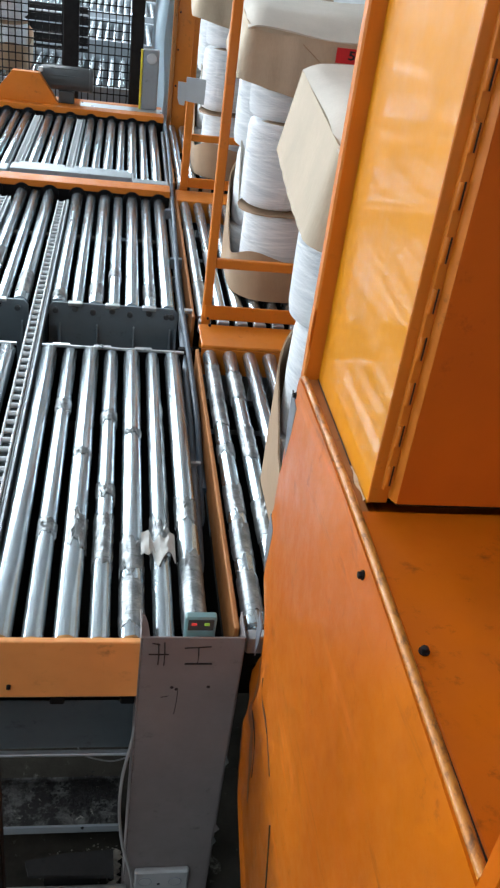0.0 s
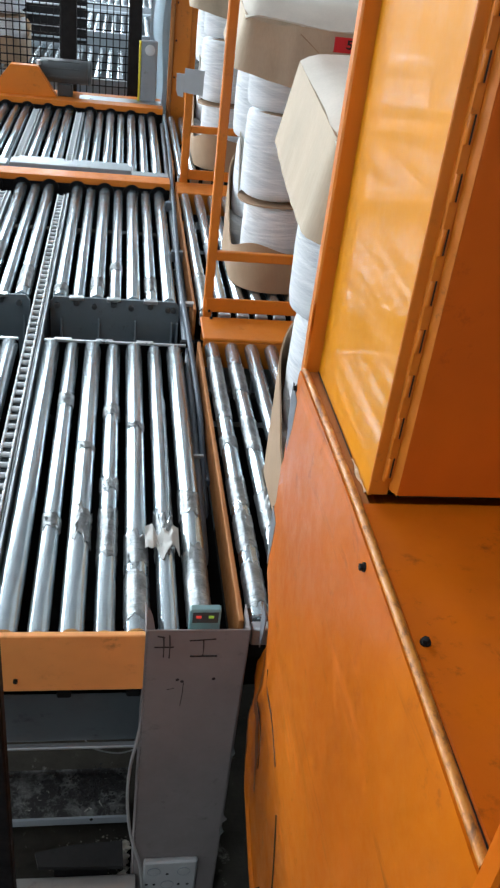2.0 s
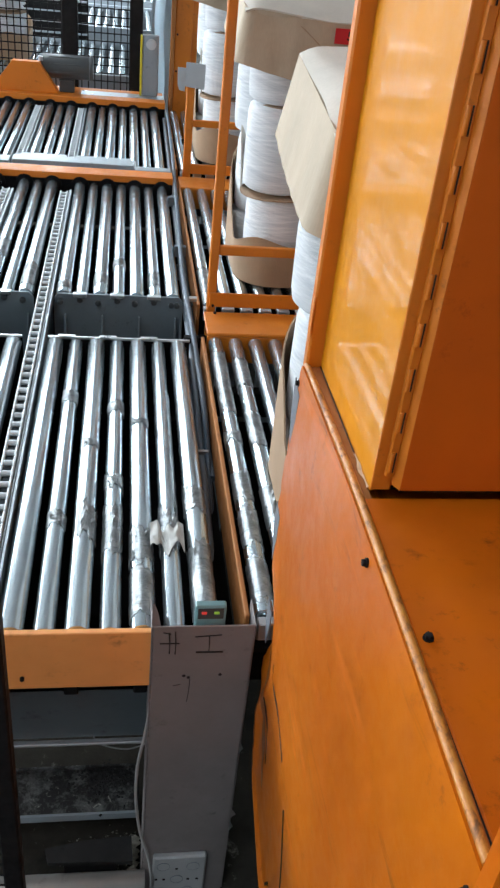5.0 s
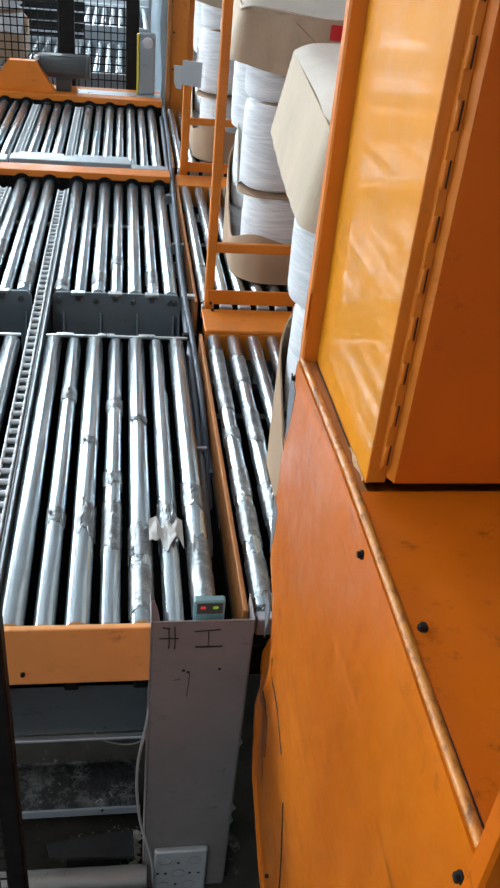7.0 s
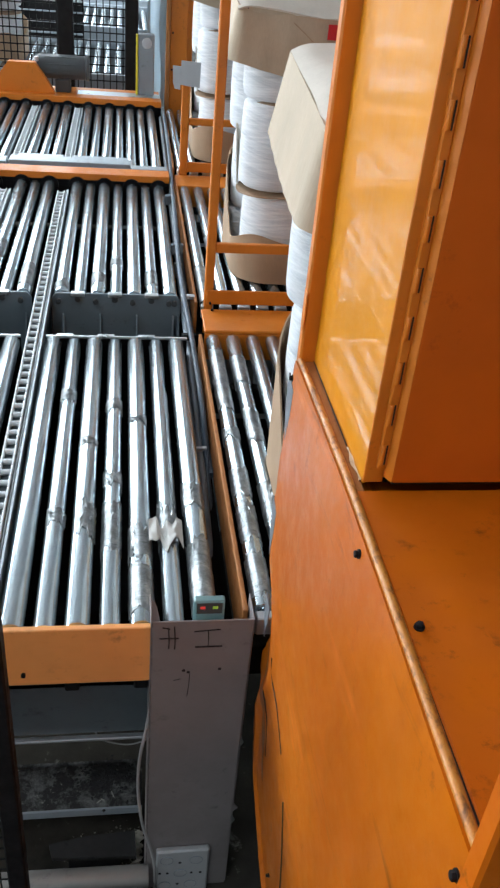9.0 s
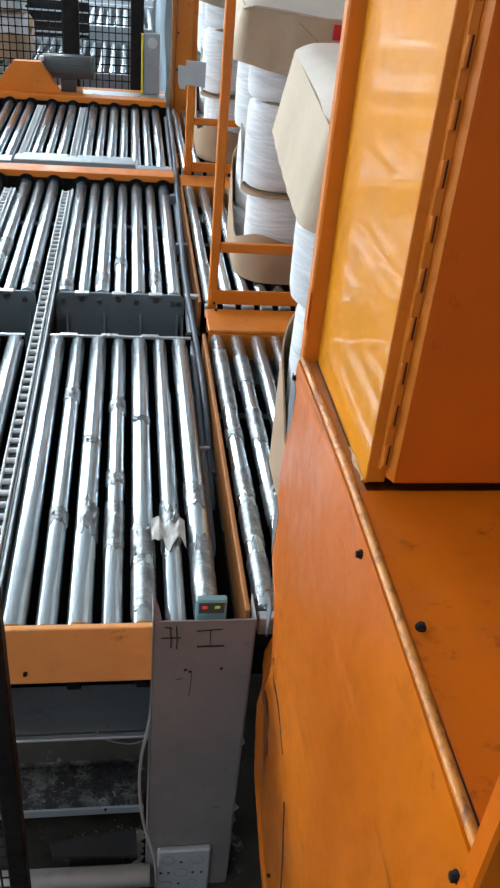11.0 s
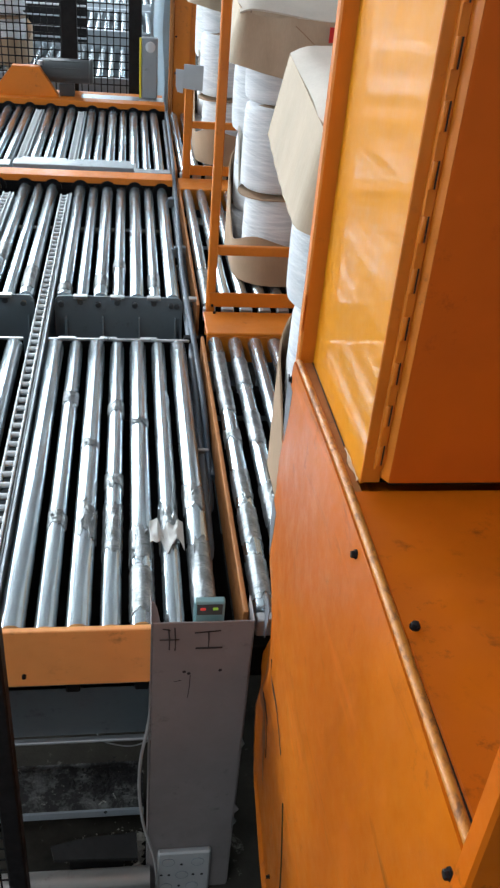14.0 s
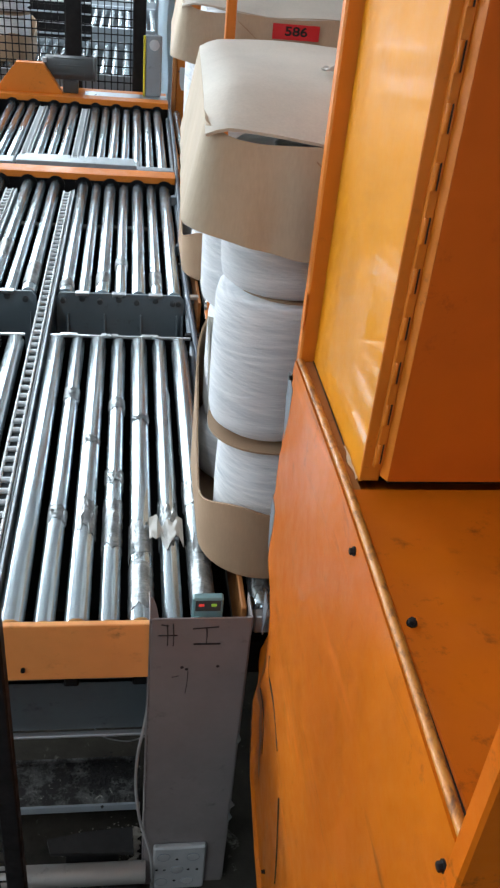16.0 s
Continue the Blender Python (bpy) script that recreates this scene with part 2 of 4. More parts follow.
    c = mix(nt, 0.25, c, ramp(nt, soft, [(0.3, g(0.8)), (0.6, g(1))]), "MULTIPLY")
    link(nt, c, b.inputs["Base Color"])
    b.inputs["Roughness"].default_value = 0.85
    b.inputs["Sheen Weight"].default_value = 0.3
    bump(nt, b, both, 0.9, 0.003)
    return m


def film_mat():
    """Torn stretch film and paper stuck on the rollers."""
    m, nt, b = nodes_of("torn_film")
    v = coords(nt)
    big = noise_node(nt, v, 30, 6, 0.7)
    fold = noise_node(nt, v, 9, 5, 0.6, (1.5, 14.0, 1.5), 0.5)
    c = ramp(nt, big, [(0.32, (0.12, 0.13, 0.135)), (0.52, (0.24, 0.26, 0.265)), (0.72, (0.42, 0.445, 0.45))])
    c = mix(nt, ramp(nt, fold, [(0.60, g(0)), (0.68, g(0.7))]), c, (0.07, 0.075, 0.075))
    link(nt, c, b.inputs["Base Color"])
    b.inputs["Roughness"].default_value = 0.3
    b.inputs["Metallic"].default_value = 0.6
    bump(nt, b, fold, 0.3, 0.003)
    return m


def glow(name, col, strength):
    m, nt, b = nodes_of(name)
    b.inputs["Base Color"].default_value = (*col, 1)
    b.inputs["Emission Color"].default_value = (*col, 1)
    b.inputs["Emission Strength"].default_value = strength
    return m


def clear_teal():
    m, nt, b = nodes_of("teal_plastic")
    b.inputs["Base Color"].default_value = (0.22, 0.40, 0.42, 1)
    b.inputs["Roughness"].default_value = 0.4
    b.inputs["Transmission Weight"].default_value = 0.35
    b.inputs["IOR"].default_value = 1.45
    return m


CONCRETE = concrete()
STEEL = roller_steel("roller_steel", 0.0)
STEEL_FAR = roller_steel("far_roller_steel", 0.5)
STEEL_WORN = roller_steel("worn_roller_steel", 0.8)
CARD = cardboard("brown_cardboard", (0.37, 0.245, 0.15))
# Browner than the lid: the shade on the skirt's front is put in.
CARD_SHADED = cardboard("shaded_cap_cardboard", (0.475, 0.38, 0.27))
CARD_PALE = cardboard("pale_cardboard", (0.62, 0.575, 0.495))
YARN = yarn()
FILM = film_mat()
SCRAP = painted("off_white_film", (0.47, 0.47, 0.44), (0.3, 0.3, 0.27), 0.45, 0.0, 0.8)
TEAL = clear_teal()
LED_RED = glow("red_led", (0.7, 0.06, 0.05), 0.25)
LED_GREEN = glow("green_led", (0.3, 0.55, 0.06), 0.2)
SKY_GLOW = glow("daylit_glass", (0.9, 0.96, 1.0), 4.0)
LAMP_GLOW = glow("lamp_diffuser", (0.92, 0.98, 1.0), 3.0)


# ---- mesh tools ----
ORIGIN = {}


def box(bm, x0, y0, z0, x1, y1, z1, bevel=0.0):
    r = bmesh.ops.create_cube(bm, size=1)
    vs = r["verts"]
    bmesh.ops.scale(bm, verts=vs, vec=(abs(x1 - x0), abs(y1 - y0), abs(z1 - z0)))
    bmesh.ops.translate(bm, verts=vs, vec=((x0 + x1) / 2, (y0 + y1) / 2, (z0 + z1) / 2))
    if bevel:
        es = {e for v in vs for e in v.link_edges}
        bmesh.ops.bevel(bm, geom=list(es), offset=bevel, segments=1, affect="EDGES", profile=0.5)
    return bm


def cyl(bm, a, b, r, seg=16, r2=None, bevel=0.0):
    a, b = Vector(a), Vector(b)
    d = b - a
    m = Matrix.Translation((a + b) / 2) @ d.to_track_quat("Z", "Y").to_matrix().to_4x4()
    res = bmesh.ops.create_cone(bm, cap_ends=True, segments=seg, radius1=r, radius2=r if r2 is None else r2, depth=d.length, matrix=m)
    if bevel:
        es = {e for v in res["verts"] for e in v.link_edges if len([f for f in e.link_faces if len(f.verts) > 4]) == 1}
        bmesh.ops.bevel(bm, geom=list(es), offset=bevel, segments=2, affect="EDGES", profile=0.5)
    return bm


def tube(bm, pts, r, seg=10):
    pts = [Vector(p) for p in pts]
    rings = []
    for i, p in enumerate(pts):
        d = (pts[min(i + 1, len(pts) - 1)] - pts[max(i - 1, 0)]).normalized()
        q = d.to_track_quat("Z", "Y")
        rings.append([bm.verts.new(p + q @ Vector((r * math.cos(2 * math.pi * k / seg), r * math.sin(2 * math.pi * k / seg), 0))) for k in range(seg)])
    for a, b in zip(rings, rings[1:]):
        for k in range(seg):
            bm.faces.new((a[k], a[(k + 1) % seg], b[(k + 1) % seg], b[k]))
    bm.faces.new(rings[0][::-1])
    bm.faces.new(rings[-1])
    return bm


def smooth_path(pts, n=8):
    """Points along a smooth line through the given ones."""
    out = []
    P = [Vector(p) for p in pts]
    for i in range(len(P) - 1):
        p0, p1, p2, p3 = P[max(i - 1, 0)], P[i], P[i + 1], P[min(i + 2, len(P) - 1)]
        for k in range(n):
            t = k / n
            out.append(0.5 * ((2 * p1) + (p2 - p0) * t + (2 * p0 - 5 * p1 + 4 * p2 - p3) * t * t + (3 * p1 - p0 - 3 * p2 + p3) * t ** 3))
    out.append(P[-1])
    return out


def sheet(bm, f, nu, nv, thick, closed=False):
    """A bent sheet with thickness: f(u, v) gives its points, u and v from 0 to 1."""
    rows = [[bm.verts.new(f(i / nu, j / nv)) for j in range(nv + 1)] for i in range(nu if closed else nu + 1)]
    faces = []
    for i in range(nu):
        a, b = rows[i], rows[(i + 1) % len(rows)]
        for j in range(nv):
            faces.append(bm.faces.new((a[j], b[j], b[j + 1], a[j + 1])))
    bmesh.ops.recalc_face_normals(bm, faces=faces)
    bmesh.ops.solidify(bm, geom=faces, thickness=thick)
    return bm


def plate(bm, outline, axis, at, thick):
    """A flat plate cut to an outline; axis is its normal, outline the two other coordinates in order."""
    def p(a, b, c):
        return {"x": (c, a, b), "y": (a, c, b), "z": (a, b, c)}[axis]
    lo = [bm.verts.new(p(a, b, at)) for a, b in outline]
    hi = [bm.verts.new(p(a, b, at + thick)) for a, b in outline]
    n = len(lo)
    fs = [bm.faces.new(lo), bm.faces.new(hi[::-1])]
    for i in range(n):
        fs.append(bm.faces.new((lo[i], hi[i], hi[(i + 1) % n], lo[(i + 1) % n])))
    bmesh.ops.recalc_face_normals(bm, faces=fs)
    return bm


def to_mesh(name, bm, material, smooth=None):
    me = bpy.data.meshes.new(name)
    bmesh.ops.recalc_face_normals(bm, faces=bm.faces)
    bm.to_mesh(me)
    bm.free()
    me.materials.append(material)
    if smooth is not None:
        me.polygons.foreach_set("use_smooth", [True] * len(me.polygons))
        me.set_sharp_from_angle(angle=radians(smooth))
    return me


def thing(name, loc, label, category, group="", kind=""):
    e = new(name)
    e.empty_display_size = 0.05
    e.location = loc
    ORIGIN[e.name] = Vector(loc)
    return tagged(e, label, category, group, kind)


def part(name, bm, material, parent, label="", smooth=35):
    """One mesh object under a thing or a part; the bmesh is in world metres."""
    bmesh.ops.translate(bm, verts=bm.verts, vec=-ORIGIN[parent.name])
    ob = new(name, to_mesh(name, bm, material, smooth))
    ob.parent = parent
    ORIGIN[ob.name] = ORIGIN[parent.name].copy()
    if label:
        ob["label"] = label
    return ob


def piece(name, mesh, parent, loc, label=""):
    """A part that shares its mesh with others; loc in world metres."""
    ob = new(name, mesh)
    ob.parent = parent
    ob.location = Vector(loc) - ORIGIN[parent.name]
    ORIGIN[ob.name] = Vector(loc)
    if label:
        ob["label"] = label
    return ob


def solid(name, bm, material, label, category, group="", kind="", smooth=35):
    """A thing of one mesh, with its origin at its base."""
    lo = Vector([min(v.co[i] for v in bm.verts) for i in range(3)])
    hi = Vector([max(v.co[i] for v in bm.verts) for i in range(3)])
    o = Vector(((lo.x + hi.x) / 2, (lo.y + hi.y) / 2, lo.z))
    bmesh.ops.translate(bm, verts=bm.verts, vec=-o)
    ob = new(name, to_mesh(name, bm, material, smooth))
    ob.location = o
    ORIGIN[ob.name] = o
    return tagged(ob, label, category, group, kind)


def B():
    return bmesh.new()


# ---- the hall ----
def hall():
    x0, x1, y0, y1 = -7.0, 7.0, -6.0, 23.0
    solid("floor", box(B(), x0, y0, FLOOR - 0.1, x1, y1, FLOOR), CONCRETE, "dark oil-stained concrete factory floor", "floor", kind="structure")
    solid("ceiling", box(B(), x0, y0, CEIL, x1, y1, CEIL + 0.1), CEILING, "pale grey factory ceiling", "ceiling", kind="structure")
    # west wall with a row of unseen daylight windows, added for low side light
    zs0, zs1, hw = 0.3, 2.3, 1.05
    ww = thing("wall_west", (x0 - 0.1, 4.0, FLOOR), "grey painted factory wall with a row of added windows", "wall", kind="structure")
    part("lower_wall", box(B(), x0 - 0.2, y0, FLOOR, x0, y1, zs0), WALL, ww)
    part("upper_wall", box(B(), x0 - 0.2, y0, zs1, x0, y1, CEIL), WALL, ww)
    edges = [y0] + [e for y, _ in ADDED_WINDOWS for e in (y - hw, y + hw)] + [y1]
    for a, b in zip(edges[::2], edges[1::2]):
        part("pier", box(B(), x0 - 0.2, a, zs0, x0, b, zs1), WALL, ww)
    for k, (y, power) in enumerate(ADDED_WINDOWS):
        wi = thing("window_%d" % (k + 1), (x0 - 0.1, y, zs0), "unseen daylit window in a grey frame, added for side light", "window", kind="structure")
        part("pane", box(B(), x0 - 0.16, y - hw, zs0, x0 - 0.15, y + hw, zs1), SKY_GLOW, wi, "glowing pane of the added window")
        part("mullion", box(B(), x0 - 0.15, y - 0.02, zs0, x0 - 0.11, y + 0.02, zs1, 0.003), GALV, wi)
        part("transom", box(B(), x0 - 0.145, y - hw, 1.28, x0 - 0.115, y + hw, 1.32, 0.003), GALV, wi)
        part("sill", box(B(), x0 - 0.15, y - hw, zs0, x0 + 0.06, y + hw, zs0 + 0.03, 0.003), GALV, wi)
        ld = bpy.data.lights.new("daylight", "AREA")
        ld.shape, ld.size, ld.size_y, ld.energy, ld.color = "RECTANGLE", 2 * hw, zs1 - zs0, power, (0.90, 0.98, 1.05)
        lo = new("daylight", ld)
        lo.matrix_basis = look((x0 - 0.1, y, (zs0 + zs1) / 2), (0, y, (zs0 + zs1) / 2))
    for nm, c in (("wall_east", (x1, y0, x1 + 0.2, y1)),
                  ("wall_south", (x0, y0 - 0.2, x1, y0)), ("wall_north", (x0, y1, x1, y1 + 0.2))):
        solid(nm, box(B(), c[0], c[1], FLOOR, c[2], c[3], CEIL), WALL, "plain grey painted factory wall", "wall", kind="structure")
    for x, y, power, hl, hw in LAMPS:
        lamp = thing("added_light_panel", (x, y, CEIL), "unseen white luminous panel added under the ceiling", "lamp", "ceiling lights")
        part("housing", box(B(), x - hw - 0.02, y - hl, CEIL - 0.06, x + hw + 0.02, y + hl, CEIL, 0.005), PALE_PLATE, lamp)
        part("diffuser", box(B(), x - hw, y - hl + 0.03, CEIL - 0.09, x + hw, y + hl - 0.03, CEIL - 0.06, 0.008), LAMP_GLOW, lamp, "glowing white diffuser")
        ld = bpy.data.lights.new("batten_light", "AREA")
        ld.shape, ld.size, ld.size_y, ld.energy, ld.color = "RECTANGLE", 2 * hw - 0.02, 2 * hl - 0.1, power, (0.84, 0.95, 1.06)
        lo = new("batten_light", ld)
        lo.location = (x, y, CEIL - 0.1)


hall()

# ---- roller conveyors ----
PITCH = 0.06
R_BIG, R_SMALL, R_RIGHT = 0.0240, 0.0205, 0.0215


def roller_mesh(name, r, length, material):
    bm = B()
    cyl(bm, (0, -length / 2 + 0.004, 0), (0, length / 2 - 0.004, 0), r, 28, None, 0.003)
    cyl(bm, (0, -length / 2, 0), (0, length / 2, 0), r * 0.62, 16)
    cyl(bm, (0, -length / 2 - 0.012, 0), (0, length / 2 + 0.012, 0), 0.006, 8)
    return to_mesh(name, bm, material, 40)


def film_sleeve(roller, y, w, r, seed, turn=0.0, arc=1.0, rag=0.008, label=""):
    """Wrinkled film round a roller, with ragged ends; y in world metres."""
    o = ORIGIN[roller.name]
    rnd = random.Random(seed)
    ph = [rnd.uniform(0, 6.28) for _ in range(6)]

    def f(u, v):
        a = turn + (u - 0.5) * 2 * math.pi * arc
        rag0 = rag * (math.sin(3 * a + ph[0]) + 0.6 * math.sin(7 * a + ph[1]) + 0.5 * math.sin(15 * a + ph[5]))
        rag1 = rag * (math.sin(2 * a + ph[2]) + 0.7 * math.sin(9 * a + ph[3]) + 0.4 * math.sin(17 * a + ph[4]))
        yy = y - w / 2 + rag0 + (w + rag1 - rag0) * v
        rr = r + 0.0012 + 0.0009 * math.sin(9 * a + 40 * v + ph[4]) + 0.0007 * math.sin(31 * v * 3 + 4 * a + ph[5])
        return (o.x + rr * math.sin(a), yy, o.z + rr * math.cos(a))
    bm = B()
    sheet(bm, f, 28, 10, 0.0006)
    return part("film_scrap", bm, FILM, roller, label or "torn grey film stuck round the tube")


LANES = [(0.0, 1.185), (1.52, 2.735), (3.0, 4.25)]
RIGHT_LANES = [(0.035, 1.215), (1.46, 2.72), (3.02, 4.25)]
SPINNING = []


def left_lane(k, y0, y1):
    L = y1 - y0
    cy = (y0 + y1) / 2
    lane = thing("roller_conveyor", (0, cy, FLOOR), "roller conveyor with worn bright steel rollers in an orange frame", "conveyor", "roller conveyors")
    big = roller_mesh("roller", R_BIG, L, STEEL if k != 1 else STEEL_WORN)
    small = roller_mesh("roller", R_SMALL, L, STEEL_WORN if k != 2 else STEEL)
    made = {}
    for i in range(-20, 7):
        if i in (-1, -5, -9, -13, -17):
            continue
        r = R_BIG if i % 2 == 0 else R_SMALL
        made[i] = piece("roller", big if i % 2 == 0 else small, lane, (i * PITCH, cy, -R_BIG - (0.0 if i % 2 == 0 else 0.001)))
    # long bearers under the roller ends, and legs
    for yy in (y0 + 0.2, y1 - 0.2):
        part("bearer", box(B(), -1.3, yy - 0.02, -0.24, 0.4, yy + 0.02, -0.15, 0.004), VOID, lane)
    for xx in (-1.2, -0.4):
        for yy in (y0 + 0.05, y1 - 0.05):
            part("leg", box(B(), xx - 0.03, yy - 0.03, FLOOR, xx + 0.03, yy + 0.03, -0.2, 0.004), BEAM_GREY, lane)
    # Black tray added so that the gaps between the rollers stay dark.
    part("drip_tray", box(B(), -1.3, y0 + 0.08, -0.26, 0.4, y1 - 0.08, -0.25), VOID, lane, "black tray added to keep the space under the rollers dark")
    return lane, made


def right_lane(k, y0, y1):
    L = y1 - y0
    cy = (y0 + y1) / 2
    lane = thing("roller_conveyor", (1.4, cy, FLOOR), "roller conveyor under the yarn loads with scuffed steel rollers", "conveyor", "roller conveyors")
    me = roller_mesh("roller", R_RIGHT, L, STEEL_WORN)
    made = []
    for i in range(26):
        ob = piece("roller", me, lane, (0.476 + i * 0.0615, cy, -R_RIGHT))
        made.append(ob)
        if k < 2 and i < 12:
            SPINNING.append(ob)
    for yy in (y0 + 0.06, y1 - 0.06):
        part("bearer", box(B(), 0.44, yy - 0.02, -0.24, 2.2, yy + 0.02, -0.15, 0.004), BLACK, lane)
    for xx in (0.7, 2.1):
        for yy in (y0 + 0.06, y1 - 0.06):
            part("leg", box(B(), xx - 0.03, yy - 0.03, FLOOR, xx + 0.03, yy + 0.03, -0.2, 0.004), BEAM_GREY, lane)
    part("drip_tray", box(B(), 0.46, y0 + 0.09, -0.26, 2.2, y1 - 0.09, -0.25), VOID, lane, "black tray added to keep the space under the rollers dark")
    block = to_mesh("bearing_block", box(B(), -0.02, -0.012, -0.03, 0.02, 0.012, 0.014, 0.003), GALV, 40)
    for ob in made:
        piece("bearing_block", block, lane, (ORIGIN[ob.name].x, y0 - 0.016, -0.022))
    # thin worn orange rail beside the first roller
    x0 = 0.437 if k == 0 else 0.44
    part("side_rail", box(B(), x0 - 0.005, y0 - 0.01, -0.12, x0 + 0.005, y1, -0.002, 0.002), ORANGE_RAIL, lane, "narrow worn orange rail")
    return lane, made


LEFT = [left_lane(k, *lane) for k, lane in enumerate(LANES)]
RIGHT = [right_lane(k, *lane) for k, lane in enumerate(RIGHT_LANES)]


def lane_dressing():
    lane, made = LEFT[0]
    # front beam of the first lane
    part("front_beam", box(B(), -1.4, -0.02, -0.137, 0.256, -0.006, 0.005, 0.002), ORANGE_LIT, lane, "flat dusty orange front beam, lightened for the light on it")
    part("beam_lip", box(B(), -1.4, -0.006, -0.142, 0.256, 0.03, -0.136), ORANGE, lane)
    part("bolt", cyl(B(), (0.021, -0.02, -0.106), (0.021, -0.026, -0.106), 0.0045, 6), BLACK, lane)
    part("cross_beam", box(B(), -1.4, 0.08, -0.415, 0.4, 0.14, -0.155, 0.008), BEAM_SHADED, lane, "blue-grey cross beam under the frame")
    part("beam_edge", box(B(), -1.4, 0.066, -0.42, 0.4, 0.08, -0.412, 0.002), GALV, lane)
    for x in (0.105, 0.24):
        part("bracket", box(B(), x - 0.014, 0.02, -0.205, x + 0.014, 0.055, -0.136, 0.003), BLACK, lane)
    # far end plates of lane one, bearing brackets of lane two
    for (xa, xb) in ((-0.022, 0.395), (-0.265, -0.095), (-0.505, -0.335), (-0.745, -0.575)):
        # Reaches down in flat black to keep the gap behind it dark.
        part("end_plate", box(B(), xa, 1.186, -0.33, xb, 1.192, -0.010, 0.001), VOID, lane, "black end plate")
        part("plate_edge", box(B(), xa, 1.185, -0.010, xb, 1.193, -0.003, 0.001), BRIGHT, lane, "bright top edge")
        for k in range(int((xb - xa) / 0.12) + 1):
            x = xa + 0.03 + 0.12 * k
            if x + 0.055 < xb:
                part("clip", box(B(), x, 1.184, -0.006, x + 0.05, 1.2, -0.001, 0.001), BRIGHT, lane)
    lane2, made2 = LEFT[1]
    for (xa, xb) in ((-0.028, 0.392), (-0.268, -0.092), (-0.508, -0.332)):
        bm = B()
        plate(bm, [(xa, -0.3), (xb, -0.3), (xb, -0.022), (xb - 0.014, -0.004), (xa + 0.014, -0.004), (xa, -0.022)], "y", 1.5, 0.008)
        bp = part("bearing_bracket", bm, BRACKET, lane2, "dark grey bearing bracket with bolts")
        n = int(round((xb - xa) / 0.12))
        for k in range(n + 1):
            x = xa + 0.022 + k * 0.12 if k * 0.12 + 0.03 < xb - xa else xb - 0.02
            part("bolt", cyl(B(), (x, 1.501, -0.03), (x, 1.488, -0.03), 0.0095, 12, None, 0.002), MOTOR, bp)
            bm = B()
            plate(bm, [(1.38, -0.3), (1.5, -0.3), (1.5, -0.075), (1.488, -0.075)], "x", x + 0.012, 0.005)
            part("gusset", bm, BRACKET, bp)
            if k < n:
                part("clip", box(B(), x + 0.04, 1.49, -0.012, x + 0.085, 1.512, 0.0, 0.002), BRIGHT, bp, "bright steel axle clip")
                part("bolt", cyl(B(), (x + 0.062, 1.501, -0.02), (x + 0.062, 1.49, -0.022), 0.0095, 12), MOTOR, bp)
    part("gap_tray", box(B(), -1.3, 1.2, -0.31, 0.4, 1.51, -0.3), BRACKET, lane2)
    # beams over the far roller ends
    for k, (ya, zt, xr) in enumerate(((2.725, 0.032, 0.408), (4.235, 0.036, 0.425))):
        ln = LEFT[k + 1][0]
        bm = B()
        box(bm, -1.4, ya, 0.004, xr, ya + 0.012, zt, 0.001)
        box(bm, -1.4, ya + 0.012, zt - 0.008, xr, ya + 0.1, zt, 0.001)
        part("end_beam", bm, ORANGE, ln, "orange end beam over the roller ends")
        for i in LEFT[k + 1][1]:
            if i % 2 == 0:
                part("end_cap", cyl(B(), (i * PITCH, ya - 0.008, -R_BIG + 0.003), (i * PITCH, ya + 0.006, -R_BIG + 0.003), 0.039, 20), RUBBER, ln, "black rubber ring round the roller end")
        part("back_plate", box(B(), -1.4, ya + 0.006, -0.2, xr, ya + 0.012, 0.004), RUBBER, ln)
    # film and paper stuck on lane one
    film_sleeve(made[1], 0.33, 0.05, R_SMALL, 3, 0.2, 0.4, 0.006)
    film_sleeve(made[2], 0.32, 0.11, R_BIG, 4, 0.5, 0.35, 0.012)
    film_sleeve(made[3], 0.30, 0.16, R_SMALL, 5, 0.0, 0.9)
    film_sleeve(made[3], 0.47, 0.05, R_SMALL, 15, 0.0, 0.5)
    film_sleeve(made[4], 0.24, 0.1, R_BIG, 6, -0.4, 0.8, 0.010)
    film_sleeve(made[4], 0.1, 0.13, R_BIG, 16, 0.0, 0.95, 0.006)
    film_sleeve(made[6], 0.40, 0.09, R_BIG, 7, 0.0, 0.95)
    film_sleeve(made[6], 0.14, 0.2, R_BIG, 8, 0.3, 0.9, 0.012)
    film_sleeve(made[5], 0.62, 0.5, R_SMALL, 9, 1.1, 0.16, 0.02)
    film_sleeve(made[5], 0.30, 0.12, R_SMALL, 10, -0.1, 0.5, 0.014)
    # small film rings along the rollers
    for i, y, w, sd, arc in ((2, 0.62, 0.03, 56, 0.3), (3, 0.8, 0.05, 57, 0.5), (1, 0.85, 0.06, 58, 0.4), (4, 0.72, 0.025, 59, 0.3)):
        film_sleeve(made[i], y, w, R_BIG if i % 2 == 0 else R_SMALL, sd, 0.2, arc, 0.005)
    # a loose torn scrap across two rollers

    def f(u, v):
        x = 0.258 + 0.072 * u
        y = 0.225 + 0.07 * v + 0.012 * math.sin(9 * u) + 0.006 * math.sin(23 * u + 2 * v)
        y += (0.022 * abs(math.sin(7.5 * u + 0.6)) - 0.014) * (v - 0.5) * 2
        z = 0.001 + 0.0028 * math.sin(11 * u + 3 * v) * math.sin(7 * v + 1) - 0.010 * math.sin(math.pi * min(1, max(0, (u - 0.25) / 0.3))) - 0.012 * max(0, u - 0.8) / 0.2
        return (x, y, z + 0.003)
